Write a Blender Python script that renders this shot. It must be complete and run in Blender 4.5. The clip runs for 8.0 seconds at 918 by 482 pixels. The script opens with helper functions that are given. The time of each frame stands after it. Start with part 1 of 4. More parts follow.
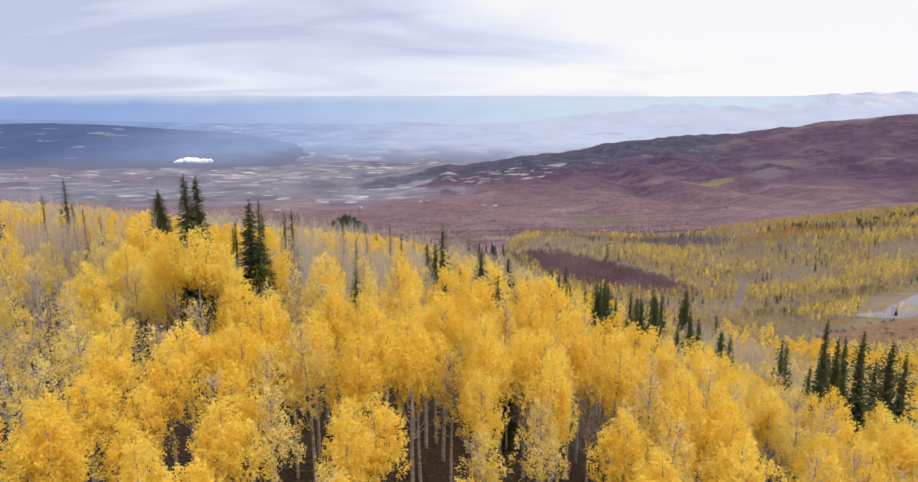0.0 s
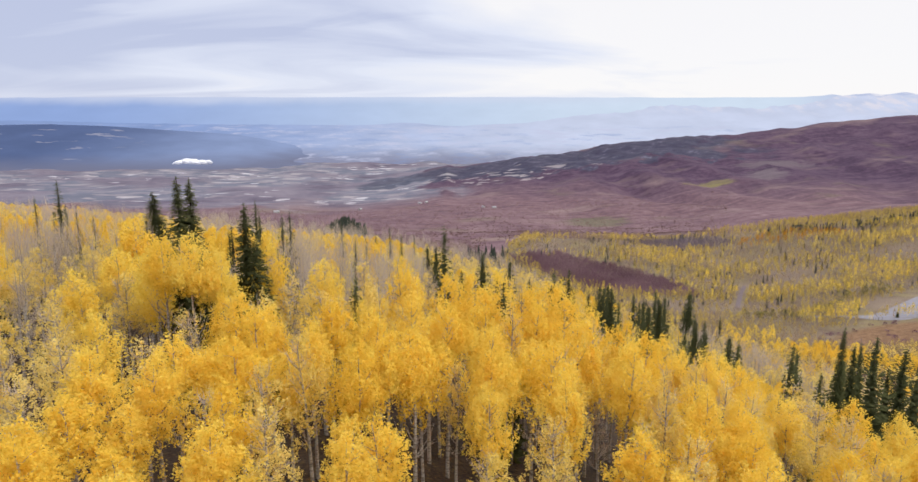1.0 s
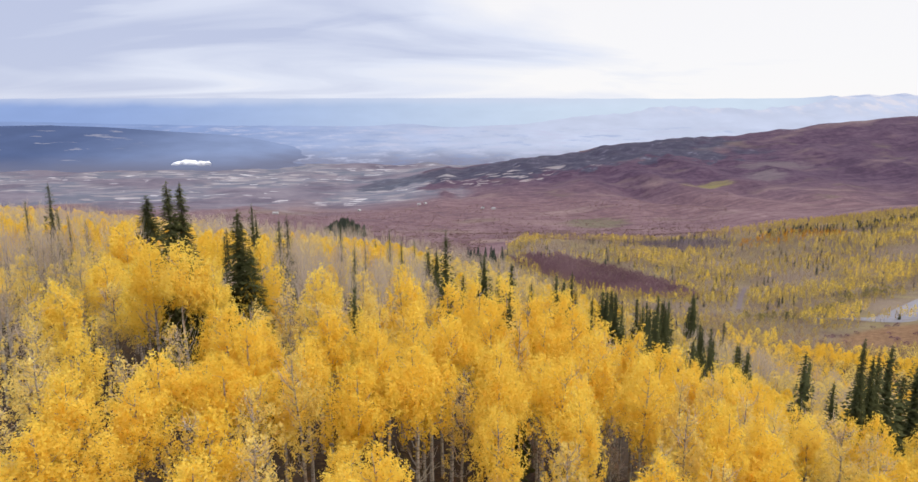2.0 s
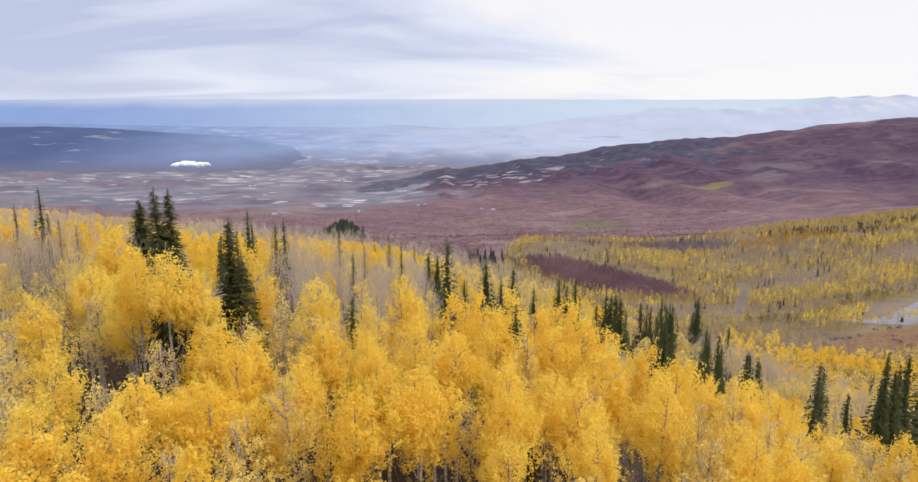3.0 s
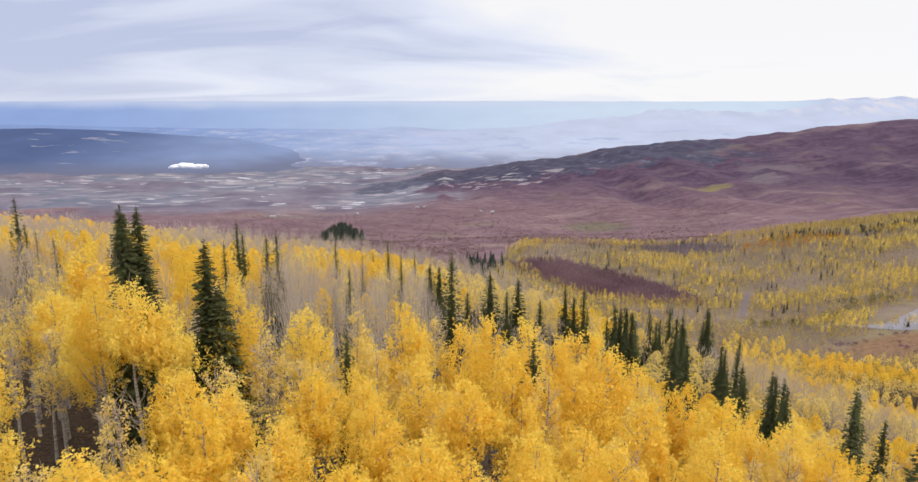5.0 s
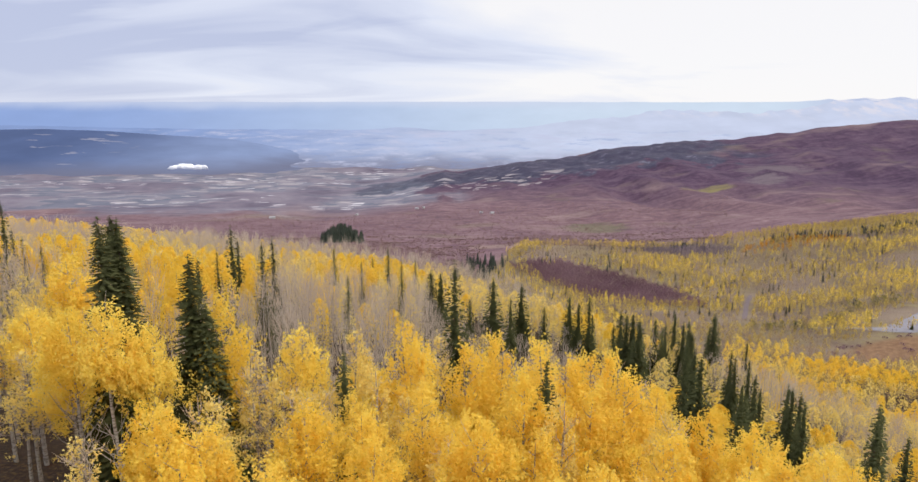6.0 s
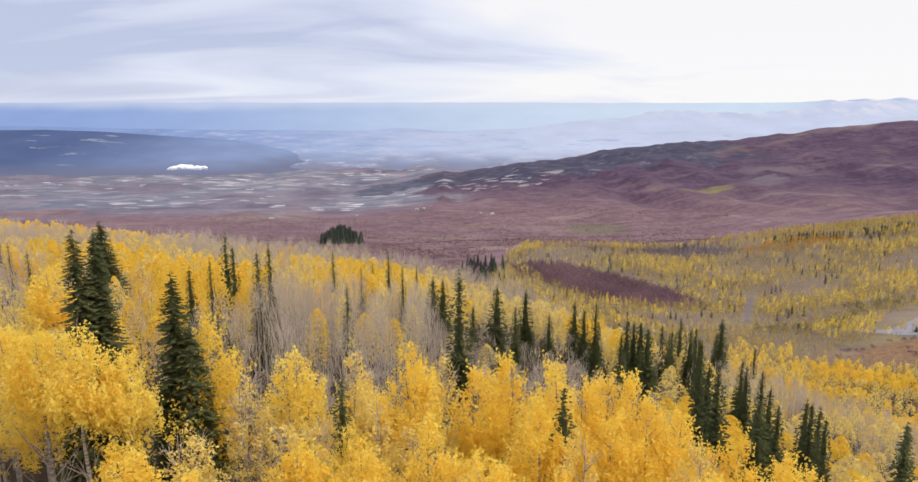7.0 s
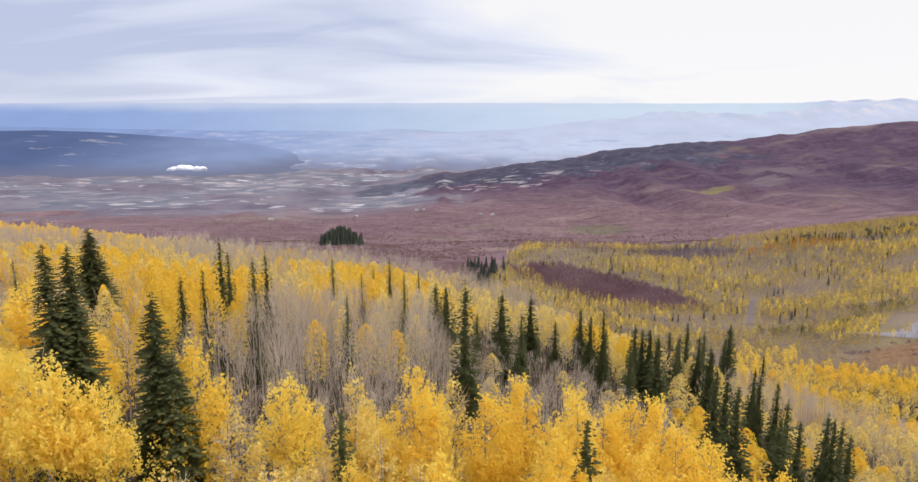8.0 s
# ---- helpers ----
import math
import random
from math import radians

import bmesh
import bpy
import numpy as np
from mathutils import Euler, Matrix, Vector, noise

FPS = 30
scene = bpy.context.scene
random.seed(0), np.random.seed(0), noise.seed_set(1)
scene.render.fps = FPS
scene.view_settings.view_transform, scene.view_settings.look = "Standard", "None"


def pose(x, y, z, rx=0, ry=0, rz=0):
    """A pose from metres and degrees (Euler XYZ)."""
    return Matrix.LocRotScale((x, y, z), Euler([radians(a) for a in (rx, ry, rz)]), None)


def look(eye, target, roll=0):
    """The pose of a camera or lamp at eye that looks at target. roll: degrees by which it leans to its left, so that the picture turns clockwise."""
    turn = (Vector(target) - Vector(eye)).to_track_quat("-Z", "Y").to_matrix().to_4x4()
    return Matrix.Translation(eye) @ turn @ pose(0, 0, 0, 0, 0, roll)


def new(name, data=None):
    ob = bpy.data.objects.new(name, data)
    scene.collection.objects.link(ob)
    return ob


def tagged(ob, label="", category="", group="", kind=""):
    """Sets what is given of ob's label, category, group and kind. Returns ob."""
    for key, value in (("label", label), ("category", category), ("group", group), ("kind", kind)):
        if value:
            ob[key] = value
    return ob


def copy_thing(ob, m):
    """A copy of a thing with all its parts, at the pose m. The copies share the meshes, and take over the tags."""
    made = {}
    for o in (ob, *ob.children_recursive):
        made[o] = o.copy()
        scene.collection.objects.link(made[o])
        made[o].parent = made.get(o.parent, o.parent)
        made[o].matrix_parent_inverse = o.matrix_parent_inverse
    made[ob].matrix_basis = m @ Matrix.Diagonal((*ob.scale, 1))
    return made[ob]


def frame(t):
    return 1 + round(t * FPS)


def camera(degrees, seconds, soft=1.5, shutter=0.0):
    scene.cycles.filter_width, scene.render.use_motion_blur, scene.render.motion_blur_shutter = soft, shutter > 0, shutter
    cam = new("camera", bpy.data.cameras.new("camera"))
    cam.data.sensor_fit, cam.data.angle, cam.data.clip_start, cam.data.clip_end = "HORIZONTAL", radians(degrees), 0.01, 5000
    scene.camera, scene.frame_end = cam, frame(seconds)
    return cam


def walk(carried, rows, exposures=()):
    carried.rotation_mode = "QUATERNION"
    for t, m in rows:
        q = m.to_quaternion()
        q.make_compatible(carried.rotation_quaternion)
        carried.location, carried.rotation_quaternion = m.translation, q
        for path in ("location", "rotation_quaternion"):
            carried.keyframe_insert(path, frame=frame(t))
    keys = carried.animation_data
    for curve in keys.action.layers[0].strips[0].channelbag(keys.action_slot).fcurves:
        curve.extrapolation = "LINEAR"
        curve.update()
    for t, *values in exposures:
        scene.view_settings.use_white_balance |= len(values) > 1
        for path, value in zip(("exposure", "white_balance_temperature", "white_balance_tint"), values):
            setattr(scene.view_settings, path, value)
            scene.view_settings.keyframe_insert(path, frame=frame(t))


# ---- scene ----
cam = camera(68.0, 8.0, soft=1.5)
# seconds, x, y, z, tilt, lean, turn
PATH = [
    (0.0, 0.000, 0.000, 180.000, 78.027, 0.000, -0.000),
    (0.5, -0.238, 1.226, 179.920, 78.076, 0.000, -0.044),
    (1.0, -0.458, 2.550, 179.869, 78.123, 0.000, -0.085),
    (1.5, -0.663, 3.965, 179.844, 78.168, 0.000, -0.123),
    (2.0, -0.857, 5.466, 179.842, 78.211, 0.000, -0.159),
    (2.5, -1.043, 7.047, 179.860, 78.253, 0.000, -0.193),
    (3.0, -1.225, 8.701, 179.895, 78.293, 0.000, -0.223),
    (3.5, -1.407, 10.423, 179.942, 78.330, 0.000, -0.251),
    (4.0, -1.591, 12.207, 180.000, 78.367, 0.000, -0.277),
    (4.5, -1.783, 14.047, 180.065, 78.401, 0.000, -0.300),
    (5.0, -1.985, 15.937, 180.132, 78.433, 0.000, -0.321),
    (5.5, -2.200, 17.872, 180.201, 78.464, 0.000, -0.338),
    (6.0, -2.434, 19.844, 180.266, 78.493, 0.000, -0.354),
    (6.5, -2.688, 21.849, 180.325, 78.520, 0.000, -0.367),
    (7.0, -2.967, 23.881, 180.374, 78.545, -0.000, -0.377),
    (7.5, -3.275, 25.933, 180.411, 78.568, -0.000, -0.384),
    (8.0, -3.614, 27.999, 180.432, 78.590, -0.000, -0.390),
]
walk(cam, [(t, pose(x, y, z, tilt, lean, turn)) for t, x, y, z, tilt, lean, turn in PATH])

# ---- light: a bright overcast sky, the sun veiled high on the right ----
SUN_HEIGHT, SUN_SIDE = radians(56), radians(105)
scene.view_settings.exposure = 0.0


def build_sky():
    world = bpy.data.worlds.new("overcast_sky")
    scene.world = world
    world.use_nodes = True
    nt = world.node_tree
    nt.nodes.clear()
    out = nt.nodes.new("ShaderNodeOutputWorld")
    sky = nt.nodes.new("ShaderNodeTexSky")
    sky.sky_type, sky.sun_disc = "NISHITA", False
    sky.sun_elevation, sky.sun_rotation, sky.altitude = SUN_HEIGHT, SUN_SIDE, 2600
    blue = nt.nodes.new("ShaderNodeBackground")
    blue.inputs[1].default_value = 0.10
    nt.links.new(sky.outputs[0], blue.inputs[0])
    place = nt.nodes.new("ShaderNodeTexCoord")
    split = nt.nodes.new("ShaderNodeSeparateXYZ")
    nt.links.new(place.outputs["Generated"], split.inputs[0])

    def calc(op, a, b=None, clamp=False):
        n = nt.nodes.new("ShaderNodeMath")
        n.operation, n.use_clamp = op, clamp
        for k, v in enumerate((a, b)):
            if v is None:
                continue
            if isinstance(v, (int, float)):
                n.inputs[k].default_value = v
            else:
                nt.links.new(v, n.inputs[k])
        return n.outputs[0]

    # a flat cloud deck: the direction meets a level sheet overhead
    up = calc("ADD", calc("MAXIMUM", split.outputs[2], 0.0), 0.13)
    u, v = calc("DIVIDE", split.outputs[0], up), calc("DIVIDE", split.outputs[1], up)
    join = nt.nodes.new("ShaderNodeCombineXYZ")
    nt.links.new(calc("MULTIPLY", u, 0.34), join.inputs[0])
    nt.links.new(calc("MULTIPLY", v, 0.50), join.inputs[1])
    join.inputs[2].default_value = 3.7
    deck = nt.nodes.new("ShaderNodeTexNoise")
    deck.inputs["Scale"].default_value, deck.inputs["Detail"].default_value = 1.0, 7.0
    deck.inputs["Roughness"].default_value, deck.inputs["Distortion"].default_value = 0.5, 0.9
    nt.links.new(join.outputs[0], deck.inputs["Vector"])
    # brighter towards the veiled sun, greyer away from it
    toward = calc("ADD", calc("MULTIPLY", split.outputs[0], 0.42), calc("MULTIPLY", split.outputs[2], 0.1))
    bright = calc("ADD", deck.outputs["Fac"], toward)
    ramp = nt.nodes.new("ShaderNodeValToRGB")
    stops = ramp.color_ramp.elements
    stops[0].position, stops[0].color = 0.22, (0.55, 0.60, 0.80, 1)
    stops[1].position, stops[1].color = 0.62, (1.0, 0.985, 1.0, 1)
    mid = stops.new(0.42)
    mid.color = (0.79, 0.83, 0.97, 1)
    # thin grey undersides drifting across the deck
    join2 = nt.nodes.new("ShaderNodeCombineXYZ")
    nt.links.new(calc("MULTIPLY", u, 0.55), join2.inputs[0])
    nt.links.new(calc("MULTIPLY", v, 1.15), join2.inputs[1])
    join2.inputs[2].default_value = 8.3
    thin = nt.nodes.new("ShaderNodeTexNoise")
    thin.inputs["Scale"].default_value, thin.inputs["Detail"].default_value = 1.0, 6.0
    thin.inputs["Distortion"].default_value = 0.5
    nt.links.new(join2.outputs[0], thin.inputs["Vector"])
    under = calc("MULTIPLY", calc("MULTIPLY", calc("SUBTRACT", thin.outputs["Fac"], 0.50), 3.2, True), 0.30)
    high = calc("MULTIPLY", calc("SUBTRACT", split.outputs[2], 0.035), 14.0, True)
    bright = calc("SUBTRACT", bright, calc("MULTIPLY", under, high))
    nt.links.new(bright, ramp.inputs[0])
    # an overcast deck grows brighter towards the zenith
    cloud = nt.nodes.new("ShaderNodeBackground")
    overhead = calc("MULTIPLY", calc("SUBTRACT", split.outputs[2], 0.14), 1.35)
    nt.links.new(calc("ADD", calc("MULTIPLY", calc("MAXIMUM", overhead, 0.0), 0.75), 0.98), cloud.inputs[1])
    nt.links.new(ramp.outputs[0], cloud.inputs[0])
    mix = nt.nodes.new("ShaderNodeMixShader")
    mix.inputs[0].default_value = 0.93
    nt.links.new(blue.outputs[0], mix.inputs[1])
    nt.links.new(cloud.outputs[0], mix.inputs[2])
    nt.links.new(mix.outputs[0], out.inputs[0])


build_sky()
sun = new("sun", bpy.data.lights.new("sun", "SUN"))
sun.data.energy, sun.data.angle, sun.data.color = 1.25, radians(22), (1.0, 0.95, 0.86)
sun.matrix_world = look(
    (math.sin(SUN_SIDE) * 300, math.cos(SUN_SIDE) * 300, 180 + math.tan(SUN_HEIGHT) * 300), (0, 0, 180))


# ---- materials ----
class Shade:
    """A node material with short ways to add nodes."""

    def __init__(self, name, rough=0.9):
        self.mat = bpy.data.materials.new(name)
        self.mat.use_nodes = True
        self.nt = self.mat.node_tree
        self.bsdf = self.nt.nodes["Principled BSDF"]
        self.out = self.nt.nodes["Material Output"]
        self.bsdf.inputs["Roughness"].default_value = rough
        self.bsdf.inputs["Specular IOR Level"].default_value = 0.2
        self.place = self.nt.nodes.new("ShaderNodeNewGeometry")

    def link(self, a, b):
        self.nt.links.new(a, b)

    def fill(self, socket, value):
        if hasattr(value, "links"):
            self.link(value, socket)
        elif isinstance(value, (tuple, list)) and len(value) == 3 and socket.type == "RGBA":
            socket.default_value = (*value, 1)
        else:
            socket.default_value = value

    def calc(self, op, a, b=0.0, clamp=False):
        n = self.nt.nodes.new("ShaderNodeMath")
        n.operation, n.use_clamp = op, clamp
        self.fill(n.inputs[0], a)
        self.fill(n.inputs[1], b)
        return n.outputs[0]

    def noise(self, scale, detail=4.0, stretch=(1, 1, 1), rough=0.55, source=None, shift=0.0):
        m = self.nt.nodes.new("ShaderNodeMapping")
        m.inputs["Scale"].default_value = stretch
        m.inputs["Location"].default_value = (shift, shift * 0.7, 0)
        self.link(source or self.place.outputs["Position"], m.inputs["Vector"])
        n = self.nt.nodes.new("ShaderNodeTexNoise")
        n.inputs["Scale"].default_value, n.inputs["Detail"].default_value = scale, detail
        n.inputs["Roughness"].default_value = rough
        self.link(m.outputs[0], n.inputs["Vector"])
        return n.outputs["Fac"]

    def cells(self, scale, stretch=(1, 1, 1), turn=0.0):
        m = self.nt.nodes.new("ShaderNodeMapping")
        m.inputs["Scale"].default_value = stretch
        m.inputs["Rotation"].default_value = (0, 0, turn)
        self.link(self.place.outputs["Position"], m.inputs["Vector"])
        n = self.nt.nodes.new("ShaderNodeTexVoronoi")
        n.inputs["Scale"].default_value = scale
        n.distance = "CHEBYCHEV"
        self.link(m.outputs[0], n.inputs["Vector"])
        return n.outputs["Color"]

    def ramp(self, value, *stops):
        n = self.nt.nodes.new("ShaderNodeValToRGB")
        e = n.color_ramp.elements
        while len(e) < len(stops):
            e.new(0.5)
        for k, (at, colour) in enumerate(stops):
            e[k].position = at
            e[k].color = (*colour, 1) if isinstance(colour, tuple) else (colour, colour, colour, 1)
        self.link(value, n.inputs[0])
        return n.outputs[0]

    def mix(self, fac, a, b, way="MIX"):
        n = self.nt.nodes.new("ShaderNodeMix")
        n.data_type, n.blend_type = "RGBA", way
        self.fill(n.inputs[0], fac)
        self.fill(n.inputs[6], a)
        self.fill(n.inputs[7], b)
        return n.outputs[2]

    def span(self, value, low, high):
        """0 below low, 1 above high, smooth between."""
        n = self.nt.nodes.new("ShaderNodeMapRange")
        n.interpolation_type = "SMOOTHSTEP"
        self.fill(n.inputs[0], value)
        n.inputs[1].default_value, n.inputs[2].default_value = low, high
        return n.outputs[0]

    def bump(self, height, strength=0.4, distance=0.1):
        n = self.nt.nodes.new("ShaderNodeBump")
        n.inputs["Strength"].default_value, n.inputs["Distance"].default_value = strength, distance
        self.link(height, n.inputs["Height"])
        self.link(n.outputs[0], self.bsdf.inputs["Normal"])

    def colour(self, value):
        self.fill(self.bsdf.inputs["Base Color"], value)
        return self.mat


def leaf_material(name, dark, middle, light, glow=0.4, spread=0.05):
    """Thin leaves: part of the light goes through them. Tone changes from tree to tree and from leaf to leaf."""
    s = Shade(name, 0.8)
    s.bsdf.inputs["Specular IOR Level"].default_value = 0.04
    info = s.nt.nodes.new("ShaderNodeObjectInfo")
    wide = s.noise(spread, 2.0)
    tone = s.calc("ADD", s.calc("MULTIPLY", info.outputs["Random"], 0.36), s.calc("MULTIPLY", wide, 0.75))
    tone = s.calc("ADD", tone, s.calc("MULTIPLY", s.place.outputs["Random Per Island"], 0.18))
    tone = s.calc("SUBTRACT", tone, 0.12)
    col = s.ramp(tone, (0.15, dark), (0.5, middle), (0.88, light))
    s.colour(col)
    thin = s.nt.nodes.new("ShaderNodeBsdfTranslucent")
    s.link(col, thin.inputs[0])
    m = s.nt.nodes.new("ShaderNodeMixShader")
    m.inputs[0].default_value = glow
    s.link(s.bsdf.outputs[0], m.inputs[1])
    s.link(thin.outputs[0], m.inputs[2])
    s.link(m.outputs[0], s.out.inputs[0])
    return s.mat


GOLD = leaf_material("aspen_gold", (0.83, 0.585, 0.072), (0.92, 0.68, 0.112), (0.94, 0.765, 0.18), glow=0.5)
PALE_GOLD = leaf_material("aspen_pale_gold", (0.74, 0.545, 0.125), (0.84, 0.65, 0.185), (0.90, 0.735, 0.28), glow=0.42)
OLIVE = leaf_material("aspen_olive_gold", (0.35, 0.255, 0.065), (0.53, 0.39, 0.10), (0.67, 0.515, 0.16), spread=0.02)
RUST = leaf_material("aspen_rust", (0.48, 0.22, 0.03), (0.62, 0.30, 0.04), (0.72, 0.40, 0.06))
# needles of the distant firs, made bluer to paint in haze
HAZED_NEEDLE = leaf_material("hazed_fir_needles", (0.038, 0.046, 0.036), (0.062, 0.074, 0.056), (0.10, 0.115, 0.085), glow=0.15)
NEEDLE = leaf_material("fir_needles", (0.048, 0.052, 0.021), (0.084, 0.090, 0.036), (0.135, 0.140, 0.060), glow=0.15)
THICKET = leaf_material("maple_thicket", (0.13, 0.065, 0.085), (0.20, 0.11, 0.135), (0.31, 0.195, 0.215), glow=0.2, spread=0.02)
SHRUB = leaf_material("olive_shrub", (0.13, 0.125, 0.045), (0.21, 0.19, 0.065), (0.33, 0.28, 0.09), glow=0.25)
BRUSH = leaf_material("oak_brush", (0.13, 0.075, 0.075), (0.19, 0.115, 0.108), (0.26, 0.175, 0.15), glow=0.15, spread=0.012)
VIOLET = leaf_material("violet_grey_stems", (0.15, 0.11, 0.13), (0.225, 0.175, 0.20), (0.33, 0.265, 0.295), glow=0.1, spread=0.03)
DRY_STEMS = leaf_material("tan_dry_stems", (0.29, 0.205, 0.135), (0.41, 0.31, 0.205), (0.52, 0.42, 0.30), glow=0.1, spread=0.02)
TWIG = leaf_material("grey_twigs", (0.50, 0.405, 0.315), (0.62, 0.515, 0.41), (0.73, 0.635, 0.525), glow=0.4, spread=0.04)


def bark_material(name, pale, dark, amount):
    s = Shade(name, 0.85)
    marks = s.ramp(s.noise(2.2, 5.0, (1, 1, 4.5)), (0.46 - amount, dark), (0.60 - amount, pale))
    fine = s.noise(14.0, 3.0)
    col = s.mix(0.35, marks, s.ramp(fine, (0.3, dark), (0.7, pale)))
    s.bump(fine, 0.5, 0.02)
    return s.colour(col)


ASPEN_BARK = bark_material("aspen_bark", (0.56, 0.50, 0.43), (0.13, 0.10, 0.08), 0.06)
FIR_BARK = bark_material("fir_bark", (0.17, 0.13, 0.105), (0.06, 0.045, 0.038), 0.0)
DEAD_WOOD = bark_material("dead_wood", (0.40, 0.36, 0.33), (0.16, 0.13, 0.115), 0.05)


# ---- the shape of the land ----
CAM_Z = 180.0


def soft_step(v, low, high):
    t = np.clip((v - low) / (high - low), 0, 1)
    return t * t * (3 - 2 * t)


def waves(x, y, length, count=9, seed=1):
    """Rolling relief about -1 to 1, from crossing waves near one length."""
    rng = np.random.RandomState(seed)
    total = 0.0
    for _ in range(count):
        a, f, p = rng.uniform(0, math.pi), rng.uniform(0.6, 1.7) * 2 * math.pi / length, rng.uniform(0, 6.28)
        total = total + np.sin((x * math.cos(a) + y * math.sin(a)) * f + p)
    return total / math.sqrt(count) * 0.8


def land(x, y):
    """Height of the ground, as seen from above."""
    x, y = np.asarray(x, float), np.asarray(y, float)
    side = x / np.maximum(y, 40.0)
    # the wooded spur under the camera, falling ahead and to the right
    east = x + 10.0
    fall = np.where(east > 0, -0.31 * east, -0.068 * east)
    fall = fall + 2.2 * np.exp(-(east / 22.0) ** 2) * -1.0
    spur = -28.0 + fall - 0.18 * (np.maximum(y, -300) - 63.0)
    edge = np.interp(side, [-0.7, -0.39, -0.2, 0.06, 0.35], [395.0, 335.0, 310.0, 275.0, 225.0])
    beyond = y - edge
    spur = spur - 0.55 * 22.0 * np.logaddexp(0, beyond / 22.0)
    spur = spur + waves(x, y, 38, seed=3) * 0.7
    # the bench below it, then the plateau and the valley floor
    bench = -185.0 + 0.12 * np.maximum(0, x - 266) * (x < 900) + 76.0 * (x >= 900)
    bench = bench - 0.15 * np.minimum(0, np.clip(y, 300, None) - 626.0)
    bench = bench + 13.0 * np.exp(-((x - 120) / 130.0) ** 2 - ((y - 800) / 70.0) ** 2)
    bench = bench + waves(x, y, 160, seed=5) * 2.5
    floor = np.interp(y, [850, 1300, 2000, 2500, 4900], [-185, -250, -300, -312, -316]) + waves(x, y, 420, seed=6) * 4.0
    lower = bench + (floor - bench) * soft_step(y, 800, 1150)
    # the long purple hill coming in from the right
    crest = np.interp(x, [-600, -397, -190, -40, 14, 138, 271, 492, 557, 712, 1020, 1130, 1479, 1754, 2600, 5000], [-330, -328, -300, -262, -272, -248, -224, -203, -176, -158, -140, -132, -86, -66, 20, 60])
    crest = crest + waves(x, y * 0.3, 300, seed=8) * 3.0 + waves(x, y * 0.3, 70, seed=18) * 1.8
    rise = np.clip((y - 1150) / 1450.0, 0, 1) ** 1.25 * (1 - soft_step(y, 2620, 3300))
    gully = waves(x + 0.35 * y, y * 0.25, 260, seed=9) * 16.0 * np.sin(np.clip((y - 1150) / 1450.0, 0, 1) * math.pi)
    gully = gully + waves(x + 0.3 * y, y * 0.5, 90, seed=19) * 5.0 * np.clip((y - 1250) / 900.0, 0, 1)
    hill = lower + (np.maximum(crest, -330) - lower) * rise + gully * soft_step(x, -100, 500)
    lower = lower + (hill - lower) * soft_step(x, -700, -100)
    lower = lower + 5 * np.exp(-((x + 156) / 45.0) ** 2 - ((y - 935) / 45.0) ** 2)
    lower = lower + 46 * np.exp(-((x - 900) / 260.0) ** 2 - ((y - 1250) / 190.0) ** 2)
    k = 9.0
    return np.logaddexp(spur / k, lower / k) * k + CAM_Z


def land_at(x, y):
    return float(land(x, y))


# ---- end of the land shape ----


# ---- mesh helpers ----
def mesh_of(name, verts, quads, material, smooth=False):
    """A mesh from arrays of corners and four-sided faces (a triangle repeats its last corner as -1)."""
    me = bpy.data.meshes.new(name)
    verts, quads = np.asarray(verts, np.float32), np.asarray(quads, np.int32)
    sizes = np.where(quads[:, 3] < 0, 3, 4)
    loops = quads.ravel()
    loops = loops[loops >= 0]
    me.vertices.add(len(verts))
    me.vertices.foreach_set("co", verts.ravel())
    me.loops.add(len(loops))
    me.loops.foreach_set("vertex_index", loops)
    me.polygons.add(len(quads))
    me.polygons.foreach_set("loop_start", np.concatenate([[0], np.cumsum(sizes)[:-1]]).astype(np.int32))
    me.polygons.foreach_set("use_smooth", np.full(len(quads), smooth))
    me.update(calc_edges=True)
    me.validate()
    me.materials.append(material)
    return me


